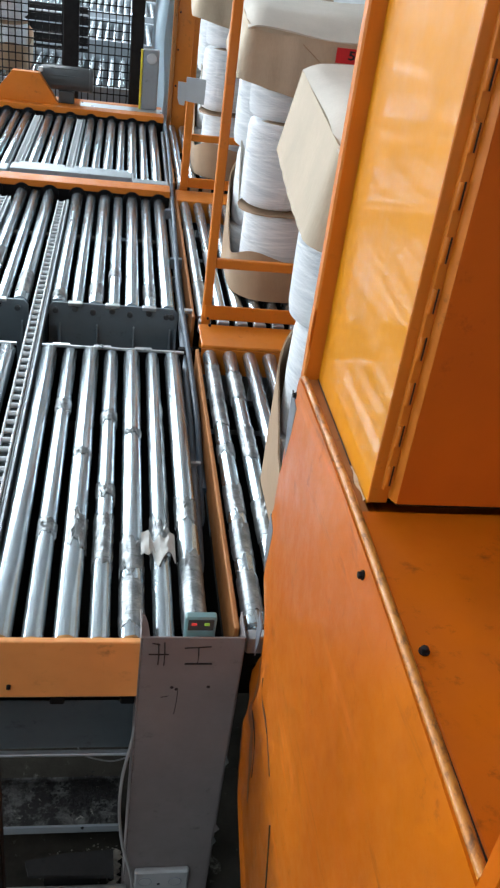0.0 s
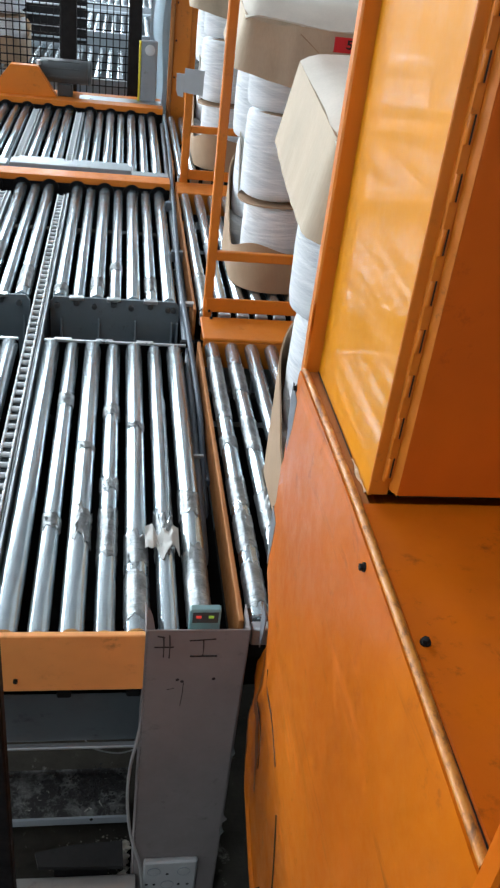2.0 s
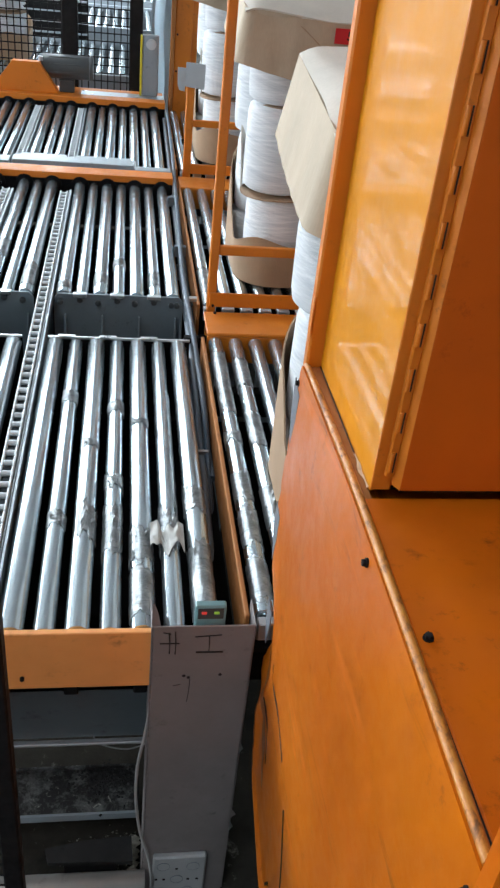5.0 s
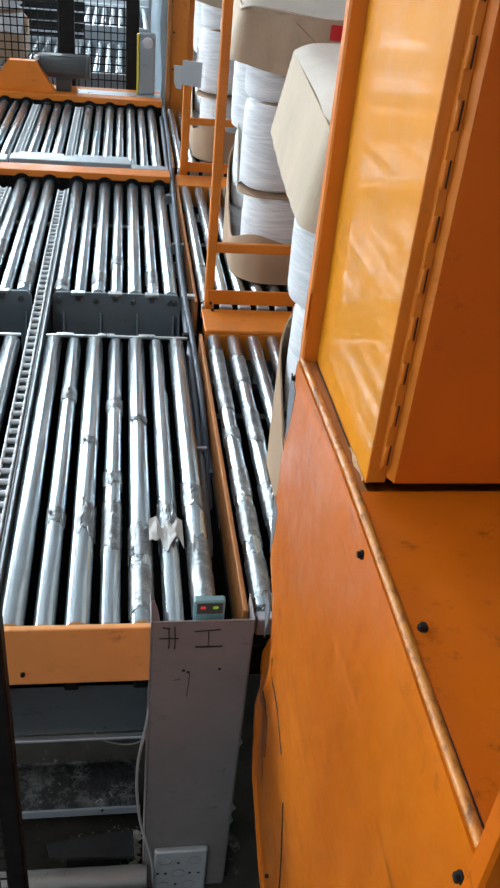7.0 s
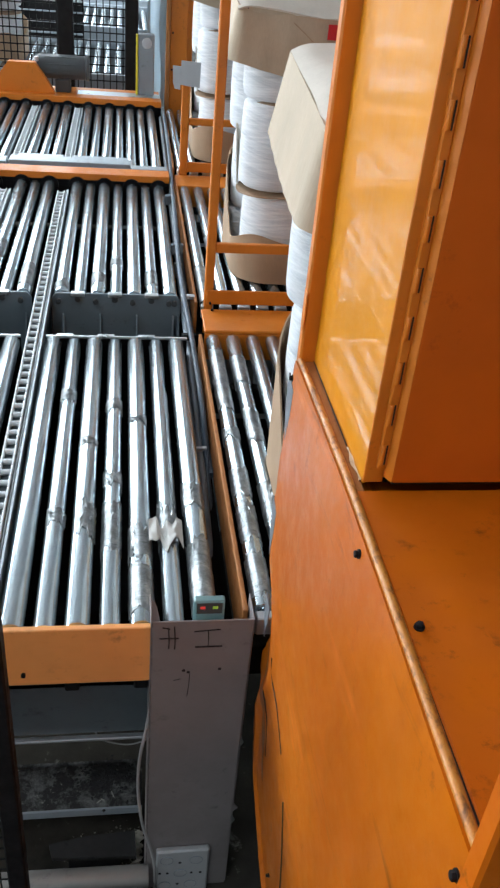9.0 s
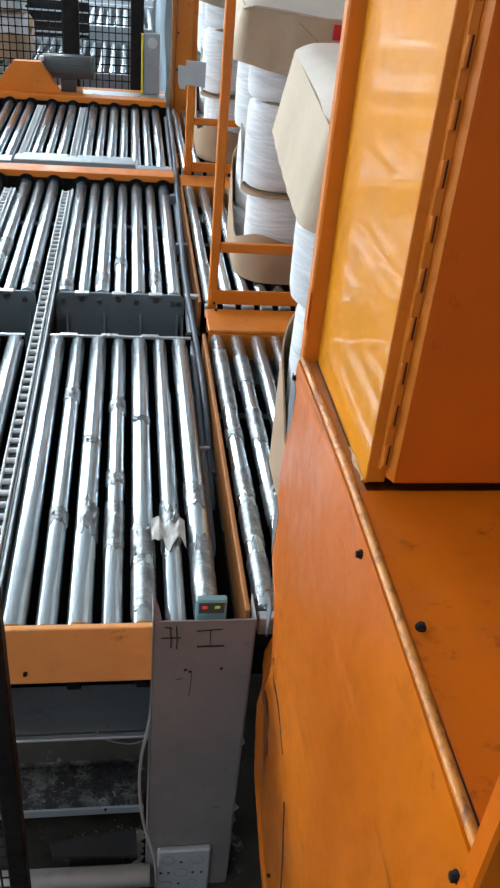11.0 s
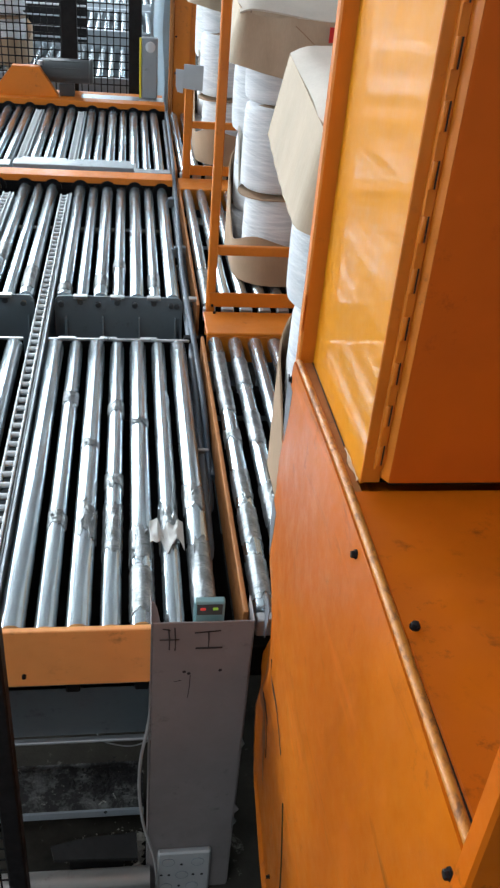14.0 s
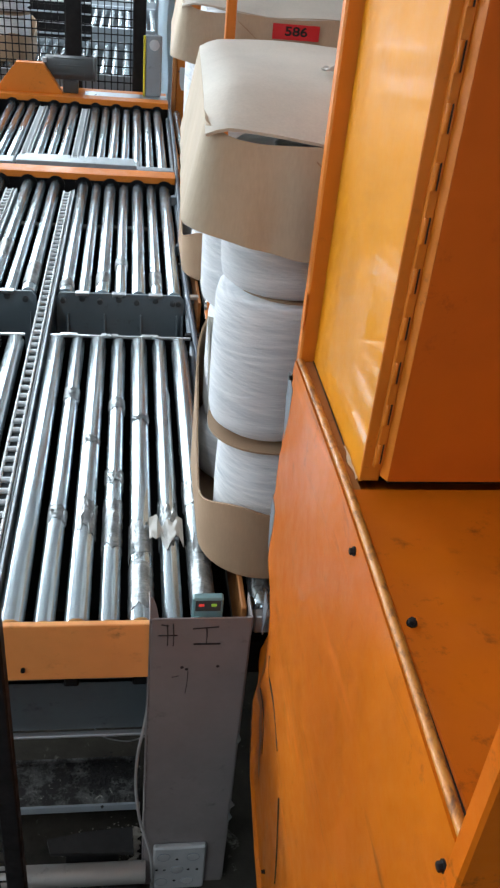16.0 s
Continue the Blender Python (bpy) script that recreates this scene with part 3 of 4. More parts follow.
    part("film_scrap", sheet(B(), f, 22, 14, 0.0008), SCRAP, made[5], "crumpled pale film lying over the roller")
    # film on lane two
    film_sleeve(made2[2], 1.64, 0.1, R_BIG, 21, 0.0, 0.95)
    film_sleeve(made2[0], 1.58, 0.06, R_BIG, 22, 0.0, 0.95)
    film_sleeve(made2[5], 1.66, 0.12, R_SMALL, 23, 0.4, 0.6)
    film_sleeve(made2[-2], 1.66, 0.18, R_BIG, 24, 0.3, 0.8)
    film_sleeve(made2[-4], 1.9, 0.15, R_BIG, 25, 0.3, 0.7)
    film_sleeve(made2[3], 1.8, 0.06, R_SMALL, 26, 0.2, 0.7)
    # film on the right rollers of lane one and two
    ra = RIGHT[0][1]
    for rl, y, w, s, arc in ((ra[0], 0.13, 0.12, 31, 0.95), (ra[0], 0.3, 0.12, 32, 0.7), (ra[0], 0.45, 0.11, 33, 0.9), (ra[0], 0.66, 0.05, 34, 0.95),
                             (ra[0], 0.95, 0.34, 35, 0.6), (ra[1], 0.38, 0.14, 36, 0.95), (ra[1], 0.7, 0.16, 37, 0.5), (ra[1], 1.0, 0.16, 38, 0.8),
                             (RIGHT[1][1][0], 1.62, 0.3, 39, 0.5), (RIGHT[1][1][1], 2.0, 0.2, 40, 0.6)):
        film_sleeve(rl, y, w, R_RIGHT, s, 0.4, arc)


lane_dressing()


# ---- chains ----
def link_mesh():
    bm = B()
    for s in (-1, 1):
        box(bm, s * 0.0132 - 0.0030, -0.0205, -0.008, s * 0.0132 + 0.0030, 0.0205, 0.008, 0.002)
    cyl(bm, (-0.0155, 0, 0), (0.0155, 0, 0), 0.0072, 10)
    return to_mesh("link", bm, CHAIN, 40)


def chain(x, ya, yb, me, z=-0.006):
    c = thing("transfer_chain", (x, (ya + yb) / 2, z - 0.012), "bright steel roller chain on a grey guide rail", "chain", "transfer chains")
    bm = B()
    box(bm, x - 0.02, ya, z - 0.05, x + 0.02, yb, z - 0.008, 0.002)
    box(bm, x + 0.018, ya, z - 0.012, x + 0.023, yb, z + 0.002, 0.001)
    part("guide_rail", bm, BEAM_SHADED, c, "grey steel chain guide")
    part("guard_strip", box(B(), x + 0.024, ya, z - 0.03, x + 0.030, yb, z + 0.004, 0.001), BAR, c, "pale steel strip beside the chain")
    part("support", box(B(), x - 0.012, ya + 0.02, -0.3, x + 0.012, yb - 0.02, z - 0.05), BRACKET, c)
    n = int((yb - ya) / 0.042)
    for i in range(n):
        piece("link", me, c, (x, ya + 0.021 + i * 0.042, z))


LINK = link_mesh()
chain(-0.06, 0.05, 2.6, LINK)
chain(-0.30, 0.6, 2.58, LINK)
chain(-0.06, 3.05, 4.16, LINK)
chain(-0.30, 3.05, 4.16, LINK)


# ---- hoses and conduits between the two lines ----
def services():
    h = thing("hose", (0.41, 2.2, -0.05), "dark blue-grey hose running along the conveyor gap", "hose")
    pts = [(0.41, 0.16, -0.2), (0.413, 0.40, -0.15), (0.416, 0.62, -0.11), (0.418, 0.85, -0.05), (0.412, 1.2, -0.02), (0.404, 1.5, -0.004), (0.402, 1.8, 0.0), (0.412, 2.3, 0.004), (0.418, 2.75, 0.012), (0.424, 3.2, 0.03), (0.43, 4.1, 0.03)]
    part("hose_run", tube(B(), smooth_path(pts, 6), 0.0085, 10), HOSE, h)
    for y in (1.27, 2.0, 2.6):
        part("clamp", box(B(), 0.385, y - 0.012, -0.05, 0.43, y + 0.012, -0.008 if y > 1.5 else -0.03, 0.003), CONDUIT if y > 1.5 else BLACK, h)
    c = thing("conduit", (0.4, 2.2, -0.08), "pale grey conduit along the conveyor gap", "conduit")
    part("conduit_run", tube(B(), [(0.400, 0.10, -0.16), (0.402, 0.62, -0.10), (0.404, 1.2, -0.065), (0.41, 2.7, -0.05), (0.42, 4.2, -0.045)], 0.010, 12), CONDUIT, c, "pale dusty conduit")
    part("conduit_run", tube(B(), [(0.425, 0.62, -0.11), (0.428, 2.7, -0.085), (0.43, 4.2, -0.08)], 0.01, 10), HOSE, c)
    for y in (0.70, 1.9):
        part("clamp", box(B(), 0.390, y - 0.005, -0.105, 0.420, y + 0.005, -0.075 if y < 1 else -0.045, 0.002), GALV, c)
    part("bearer", box(B(), 0.395, 0.05, -0.16, 0.43, 4.2, -0.125, 0.002), VOID, c)


services()


# ---- upright guide frames between the right lanes ----
def guide_frames():
    f = thing("guide_frame", (1.2, 1.42, FLOOR), "orange steel guide frame with an upright and rungs", "guard rail", "guide frames")
    bm = B()
    box(bm, 0.452, 1.235, -0.012, 2.2, 1.395, 0.0, 0.003)
    box(bm, 0.452, 1.235, -0.1, 2.2, 1.241, -0.012, 0.001)
    part("base_beam", bm, ORANGE, f, "broad orange base beam")
    part("bearer", box(B(), 0.5, 1.3, FLOOR, 0.56, 1.36, -0.02, 0.003), BEAM_GREY, f)
    part("bearer", box(B(), 1.9, 1.3, FLOOR, 1.96, 1.36, -0.02, 0.003), BEAM_GREY, f)
    part("upright", box(B(), 0.464, 1.42, -0.1, 0.492, 1.448, 1.7, 0.003), ORANGE, f, "square orange upright")
    part("rung", box(B(), 0.492, 1.424, 0.178, 2.2, 1.444, 0.208, 0.003), ORANGE, f)
    part("rung", box(B(), 0.47, 1.412, 0.008, 2.2, 1.42, 0.056, 0.002), ORANGE, f, "flat orange kick rail")
    part("bolt", cyl(B(), (0.482, 1.412, 0.014), (0.482, 1.404, 0.014), 0.004, 6), BLACK, f)
    part("bolt", cyl(B(), (0.487, 1.38, 0.0), (0.487, 1.38, 0.006), 0.005, 6), BLACK, f)
    f2 = thing("guide_frame", (1.2, 2.86, FLOOR), "low orange guide frame with a pale grey plate", "guard rail", "guide frames")
    part("base_beam", box(B(), 0.44, 2.73, -0.1, 2.2, 2.9, -0.004, 0.003), ORANGE, f2)
    part("upright", box(B(), 0.462, 2.9, -0.1, 0.497, 2.93, 0.44, 0.003), ORANGE, f2)
    part("rung", box(B(), 0.497, 2.905, 0.22, 2.2, 2.925, 0.25, 0.003), ORANGE, f2)
    part("rung", box(B(), 0.497, 2.9, 0.01, 2.2, 2.91, 0.055, 0.002), ORANGE, f2)
    part("bearer", box(B(), 0.6, 2.78, FLOOR, 0.66, 2.84, -0.1, 0.003), BEAM_GREY, f2)
    bm = B()
    plate(bm, [(0.452, 0.395), (0.538, 0.385), (0.54, 0.49), (0.454, 0.494)], "y", 2.886, 0.006)
    part("plate", bm, PALE_PLATE, f2, "pale grey reflector plate")
    bm = B()
    plate(bm, [(0.418, 0.47), (0.42, 0.40), (0.428, 0.376), (0.452, 0.372), (0.456, 0.468)], "y", 2.896, 0.006)
    part("plate", bm, PALE_PLATE, f2, "pale grey bracket plate")


guide_frames()


# ---- yarn loads ----
def spool_mesh(r=0.113, h=0.268):
    bm = B()
    prof = [(0.04, 0.0), (r - 0.014, 0.0), (r - 0.004, 0.008), (r, 0.03), (r + 0.0015, h * 0.5), (r, h - 0.03), (r - 0.004, h - 0.008), (r - 0.014, h), (0.04, h), (0.036, h - 0.02), (0.036, 0.02)]
    n = 40
    rings = [[bm.verts.new((p[0] * math.cos(2 * math.pi * k / n), p[0] * math.sin(2 * math.pi * k / n), p[1])) for p in prof] for k in range(n)]
    for k in range(n):
        a, b = rings[k], rings[(k + 1) % n]
        for j in range(len(prof)):
            j2 = (j + 1) % len(prof)
            bm.faces.new((a[j], b[j], b[j2], a[j2]))
    return to_mesh("yarn_spool", bm, YARN, 50)


SPOOL = spool_mesh()
SPOOL_TOP = spool_mesh(0.113, 0.225)
SPOOL_LOW = spool_mesh(0.113, 0.13)


def round_rect(u, x0, y0, x1, y1, r):
    """A point on a rectangle with round corners, from u = 0 at the front middle, clockwise from above (towards -x first)."""
    w, d = x1 - x0 - 2 * r, y1 - y0 - 2 * r
    q = math.pi * r / 2
    s = (u % 1.0) * (2 * w + 2 * d + 4 * q)
    segs = [(w / 2, "l", (x0 + x1) / 2, y0, -1, 0), (q, "c", x0 + r, y0 + r, -90, -1), (d, "l", x0, y0 + r, 0, 1), (q, "c", x0 + r, y1 - r, 180, -1),
            (w, "l", x0 + r, y1, 1, 0), (q, "c", x1 - r, y1 - r, 90, -1), (d, "l", x1, y1 - r, 0, -1), (q, "c", x1 - r, y0 + r, 0, -1), (w / 2 + 1e-6, "l", x1 - r, y0, -1, 0)]
    for ln, kind, a, b, c, e in segs:
        if s <= ln:
            if kind == "l":
                return a + c * s, b + e * s
            ang = radians(c + e * 90 * s / q)
            return a + r * math.cos(ang), b + r * math.sin(ang)
        s -= ln
    return (x0 + x1) / 2, y0


def yarn_load(dx, dy, label, sign=False, yaw=0.0):
    """Two by two spools in three layers, in a cardboard tray, under a loose cardboard cap."""
    X, Y = 0.80 + dx, 0.36 + dy
    load = thing("yarn_load", (X, Y, 0.0), label, "yarn load", "yarn loads")
    x0, x1, y0, y1 = X - 0.258, X + 0.25, Y - 0.258, Y + 0.27

    def tray(u, v):
        px, py = round_rect(u, x0, y0, x1, y1, 0.13)
        lx, ly = (px - x0) / (x1 - x0), (py - y0) / (y1 - y0)
        top = 0.165 + 0.02 * math.sin(9 * lx + 1) - 0.05 * math.exp(-((lx - 0.02) / 0.12) ** 2 - ((ly - 0.25) / 0.2) ** 2)
        top += 0.23 * max(0.0, ly - 0.5) / 0.55 * (1 if lx < 0.5 else 0.4)
        out = 0.008 * v * (1 + math.sin(14 * u))
        return (px + (px - X) * out * 2, py + (py - Y) * out, 0.004 + (top - 0.004) * v)
    part("tray", sheet(B(), tray, 96, 6, 0.004, True), CARD, load, "brown cardboard tray with a wavy edge", 60)

    def floor_sheet(u, v):
        px, py = round_rect(u, x0 + 0.008, y0 + 0.008, x1 - 0.008, y1 - 0.008, 0.12)
        return (X + (px - X) * v, Y + (py - Y) * v, 0.01)
    part("tray_floor", sheet(B(), floor_sheet, 48, 2, 0.005, True), CARD, load)
    rnd = random.Random(int(dy * 10) + 5)
    for lay, z in enumerate((0.03, 0.314, 0.594)):
        for sx, sy in ((-0.138, -0.132), (0.106, -0.126), (0.106, 0.118)):
            piece("yarn_spool", SPOOL if lay < 2 else SPOOL_TOP, load, (X + sx + (0.02 if lay == 0 and sx < 0 else 0.0) + rnd.uniform(-0.004, 0.004), Y + sy + rnd.uniform(-0.006, 0.006), z), "white yarn spool")
    # the far corner is stacked in other heights
    for mesh, z, out in ((SPOOL_LOW, 0.03, 0.0), (SPOOL, 0.162, 0.012), (SPOOL, 0.440, -0.008)):
        piece("yarn_spool", mesh, load, (X - 0.140 + out, Y + 0.122 + rnd.uniform(-0.004, 0.004), z), "white yarn spool")
    for z in (0.301, 0.584):
        inset = 0.004 if z < 0.5 else 0.03

        def div(u, v):
            px, py = round_rect(u, x0 + inset, y0 + inset, x1 - inset, Y - 0.012, 0.115)
            cy = (y0 + inset + Y - 0.012) / 2
            return (X + (px - X) * v, cy + (py - cy) * v, z + 0.003 * math.sin(6 * math.pi * u) * v)
        part("divider", sheet(B(), div, 72, 3, 0.004, True), CARD, load, "brown cardboard divider sheet")

    def liner(u, v):
        y = Y - 0.1 + 0.09 * u
        return (x0 + 0.012 + 0.012 * u - 0.014 * v * (1 - u), y, 0.3 + (0.2 - 0.05 * u) * v)
    part("liner", sheet(B(), liner, 16, 5, 0.004), CARD_PALE, load, "bent cardboard liner between the spools")
    # the cap: lid with a drooping front lip, four flaring skirts
    L, R, F, K = X - 0.298, X + 0.305, Y - 0.235, Y + 0.25

    def lid(u, v):
        x = L + (R - L) * u + 0.02 * v * (1 - u)
        y = F + (K - F) * v - 0.03 * math.sin(math.pi * u) * (1 - v) ** 2
        z = 0.872 + 0.036 * v + 0.012 * math.sin(math.pi * min(1, v * 1.2)) * min(1, min(u, 1 - u) / 0.1)
        z -= 0.030 * max(0, 1 - v / 0.28) * (0.42 + 0.58 * min(1.0, u / 0.42) ** 0.8)
        edge = min(u, 1 - u) * (R - L)
        if edge < 0.045:
            z -= 0.014 * (1 - edge / 0.045) ** 2
        return (x, y, z + 0.006 + 0.003 * math.sin(11 * u + 5 * v))
    cap = part("cap", sheet(B(), lid, 36, 20, 0.005), CARD_PALE, load, "loose pale cardboard cap with a drooping lip", 40)

    D, W, rc = K - F - 0.04, R - L - 0.08, 0.04
    q = math.pi * rc / 2
    total = 2 * D + W + 2 * q

    def rim(sv):
        """Point, outward normal, and how far round (0 side, 1 front) at the length sv along the skirt."""
        if sv < D:
            return L, K - sv, -1, 0, 0.0
        if sv < D + q:
            a = (sv - D) / rc
            return L + rc - rc * math.cos(a), F + rc - rc * math.sin(a), -math.cos(a), -math.sin(a), (sv - D) / q
        if sv < D + q + W:
            return L + rc + sv - D - q, F, 0, -1, 1.0
        if sv < D + 2 * q + W:
            a = (sv - D - q - W) / rc
            return R - rc + rc * math.sin(a), F + rc - rc * math.cos(a), math.sin(a), -math.cos(a), 1 - a / (math.pi / 2)
        return R, F + rc + sv - D - 2 * q - W, 1, 0, 0.0

    def skirt(u, v):
        x, y, nx, ny, f = rim(u * total)
        back = (y - F) / (K - F)
        across = (x - L) / (R - L)
        bow = math.sin(math.pi * min(1, max(0, across)))
        dip = 0.016 * f * math.exp(-((across - 0.13) / 0.13) ** 2)
        top = 0.862 + 0.034 * back - dip * 1.05 - 0.020 * f * bow * min(1.0, across / 0.4)
        bot = 0.712 + 0.032 * back - 0.045 * f * bow - 0.01 * math.sin(math.pi * back)
        flare = 0.03 * v + f * bow * 0.03 * (1 - 0.3 * v) + 0.007 * (abs((u * 40) % 2 - 1) - 0.5) * (0.3 + 0.7 * v) * (0.25 + 0.75 * f) - 0.01 * dip / 0.016 * (1 - v)
        lean = 0.02 * back if nx < 0 else 0.0
        return (x + nx * flare + lean, y + ny * flare, top + (bot - top) * v)
    part("skirt", sheet(B(), skirt, 110, 8, 0.005), CARD_SHADED, cap, "creased cardboard skirt of the cap", 40)

    def skirt_front(u, v):
        return skirt((D + q + W * u) / total, v)

    # crease and hand-hole cut on the front of the skirt

    def on_front(uv, out):
        p = skirt_front(*uv)
        return (p[0], p[1] - out, p[2])
    part("crease", tube(B(), [on_front(p, 0.0035) for p in ((0.24, 0.12), (0.3, 0.25), (0.38, 0.42))], 0.0012, 5), CARD, cap, "pressed crease line")
    part("cut", tube(B(), [on_front(p, 0.0036) for p in ((0.405, 0.99), (0.408, 0.8), (0.418, 0.68), (0.44, 0.6), (0.48, 0.57), (0.53, 0.57))], 0.0016, 6), INK, cap, "arched hand-hole cut")
    if not sign:
        def clear(u, v):
            return (X - 0.09 + 0.03 * u + 0.004 * math.sin(9 * v), F + 0.2 + 0.03 * v, 0.917 + 0.004 * math.sin(8 * u) * math.sin(7 * v))
        part("tape", sheet(B(), clear, 10, 10, 0.001), SCRAP, cap, "crumpled clear tape")
    else:
        yy = min(skirt_front(0.4 + 0.03 * k, 0.3)[1] for k in range(12)) - 0.006
        s = part("label", box(B(), X - 0.032, yy - 0.001, 0.79, X + 0.108, yy + 0.001, 0.832), RED_LABEL, cap, "red label with a black number")
        cu = bpy.data.curves.new("digits", "FONT")
        cu.body, cu.size, cu.extrude, cu.align_x, cu.align_y, cu.offset = "586", 0.034, 0.0004, "CENTER", "CENTER", 0.0009
        tmp = bpy.data.objects.new("digits", cu)
        scene.collection.objects.link(tmp)
        bpy.context.view_layer.update()
        me = bpy.data.meshes.new_from_object(tmp.evaluated_get(bpy.context.evaluated_depsgraph_get()))
        scene.collection.objects.unlink(tmp)
        bpy.data.objects.remove(tmp)
        me.materials.clear()
        me.materials.append(INK)
        d = new("digits", me)
        d.parent = s
        d.matrix_basis = pose(X + 0.038 - ORIGIN[s.name].x, yy - 0.002 - ORIGIN[s.name].y, 0.812 - ORIGIN[s.name].z, 90, 0, 0) @ Matrix.Diagonal((1.35, 1, 1, 1))
    return load


LOAD_1 = yarn_load(0.0, 0.0, "white yarn spools in a brown cardboard tray and cap")
LOAD_2 = yarn_load(0.035, 1.5, "white yarn spools under a cap with a red label", True)
LOAD_3 = yarn_load(0.0, 3.0, "white yarn spools in a tray on the far lane")


# ---- the orange machine housing ----
HINGE_Z, HINGE_P, HINGE_H = 0.584, 0.0557, 0.028
PANEL_Z = [-0.43, -0.415, -0.397, -0.376, -0.322, -0.23, -0.151, -0.07, 0.001, 0.05, 0.091, 0.18, 0.263, 0.33, 0.40, 0.47, 0.549]
PANEL_FAR = [-0.81, -0.50, -0.294, -0.172, -0.043, -0.002, 0.012, -0.012, -0.027, -0.020, -0.001, 0.012, 0.026, 0.020, 0.014, 0.006, -0.002]


def panel_point(u, v):
    """The side panel: a sheet whose far and lower edges are bent in and knocked about."""
    z = 0.549 - 0.979 * v
    far = float(np.interp(z, PANEL_Z, PANEL_FAR)) + 0.003 * math.sin(60 * z) + 0.002 * math.sin(143 * z + 1)
    y = far + (-0.812 - far) * u ** 1.5
    d = far - y
    low = min(1.0, max(0.0, (0.16 - z) / 0.2))
    curl = 0.022 * low * math.exp(-(d / 0.045) ** 2) * (0.65 + 0.35 * math.sin(21 * z + 0.5))
    fold = -0.008 * low * math.exp(-((d - 0.115 - 0.05 * math.sin(5 * z)) / 0.022) ** 2)
    belly = -0.004 * math.sin(math.pi * min(1, v * 1.1)) * math.sin(math.pi * min(1.0, max(0.0, -y / 0.8)))
    dents = 0.0012 * math.sin(9 * y + 3 * z) * math.sin(4 * z + 1) * min(1, v * 4)
    hem = math.exp((z - 0.549) / 0.04) * (0.0022 + 0.0047 * math.sin(math.pi * min(1.0, max(0.0, -y / 0.8))))
    return (0.4685 + hem + curl + fold + belly + dents, y, z)


def on_panel(y, z, out=0.0):
    """A point just off the panel's outer face."""
    v = (0.549 - z) / 0.979
    best = min((panel_point(k / 400, v) for k in range(401)), key=lambda p: abs(p[1] - y))
    return (best[0] - 0.003 - out, best[1], z)


def hex_bolt(at, axis, r=0.0044):
    bm = B()
    a, d = Vector(at), {"x": Vector((-1, 0, 0)), "z": Vector((0, 0, 1))}[axis]
    cyl(bm, a, a + d * 0.0065, r, 6, None, 0.001)
    cyl(bm, a - d * 0.001, a + d * 0.002, r * 1.3, 18)
    return bm


def housing():
    h = thing("machine_housing", (0.9, -0.5, FLOOR), "orange sheet-metal machine housing with scuffed paint", "machine")
    part("side_panel", sheet(B(), panel_point, 90, 110, 0.003), ORANGE_PANEL, h, "large orange side panel with a ragged bent edge", 60)
    part("rolled_edge", tube(B(), smooth_path([(0.4765, 0.004, 0.546), (0.4795, -0.17, 0.548), (0.4812, -0.34, 0.549), (0.4795, -0.58, 0.549), (0.4765, -0.80, 0.549)], 5), 0.0056, 14), WORN_EDGE, h, "rounded orange edge worn to metal")
    part("groove", box(B(), 0.474, -0.8, 0.53, 0.4857, -0.338, 0.5478), INK, h, "dark greasy groove beside the edge")
    part("sill", box(B(), 0.474, -0.336, 0.535, 0.4985, 0.002, 0.5465, 0.001), ORANGE_RAIL, h, "grubby orange sill")
    part("ledge", box(B(), 0.4858, -0.83, 0.535, 2.2, -0.3365, 0.549, 0.002), ORANGE_LEDGE, h, "flat orange ledge with greasy stains")
    part("body", box(B(), 0.4875, -0.8, -0.34, 2.2, -0.03, 0.53, 0.0), ORANGE_PANEL, h, "orange sheet-metal body")
    # Set back and flat black: the shade below the body is its colour.
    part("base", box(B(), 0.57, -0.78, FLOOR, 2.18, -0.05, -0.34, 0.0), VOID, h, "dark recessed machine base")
    part("corner_post", box(B(), 0.4595, -0.836, -0.45, 0.56, -0.8125, 1.2, 0.003), ORANGE_LEDGE, h, "grubby orange corner post")
    part("post_door", box(B(), 0.475, -0.852, -0.45, 1.3, -0.839, 0.50, 0.003), ORANGE, h)
    for at, axis in ((on_panel(-0.436, 0.533), "x"), ((0.468, 0.0, 0.518), "x"), (on_panel(-0.802, 0.516), "x"), ((0.498, -0.568, 0.549), "z"), (on_panel(-0.31, -0.33), "x")):
        part("bolt", hex_bolt(at, axis, 0.0044 if at[2] > 0 else 0.003), BLACK, h, "black hex bolt")
    # tape folded round the far edge
    for (za, zb, w) in ((0.40, 0.515, 0.026), (0.15, 0.265, 0.020), (-0.02, 0.075, 0.02)):
        y0 = float(np.interp((za + zb) / 2, PANEL_Z, PANEL_FAR))
        bm = B()
        plate(bm, [(y0 + 0.016, zb), (y0 - w, zb - 0.01), (y0 - w * 0.85, (za + zb) / 2), (y0 - w * 0.2, za), (y0 + 0.014, (za + zb) / 2)], "x", 0.4655, 0.002)
        part("tape_patch", bm, TAPE, h, "grey cloth tape on the edge")
    # brown stripes that paint the fold's shade along the bent edge
    for ya, za, yb, zb2, w in ((-0.07, 0.05, -0.13, -0.10, 0.026), (-0.10, -0.06, -0.17, -0.25, 0.030), (-0.04, -0.14, -0.09, -0.29, 0.022)):
        def smear(u, v):
            y = ya + (yb - ya) * v + (u - 0.5) * w * math.sin(math.pi * (0.08 + 0.84 * v)) * (1 + 0.3 * math.sin(15 * v))
            return on_panel(y, za + (zb2 - za) * v, 0.0012)
        part("grease_smear", sheet(B(), smear, 6, 22, 0.0002), FOLD_SHADE, h, "brown stripe painted for the shade of the fold", 60)
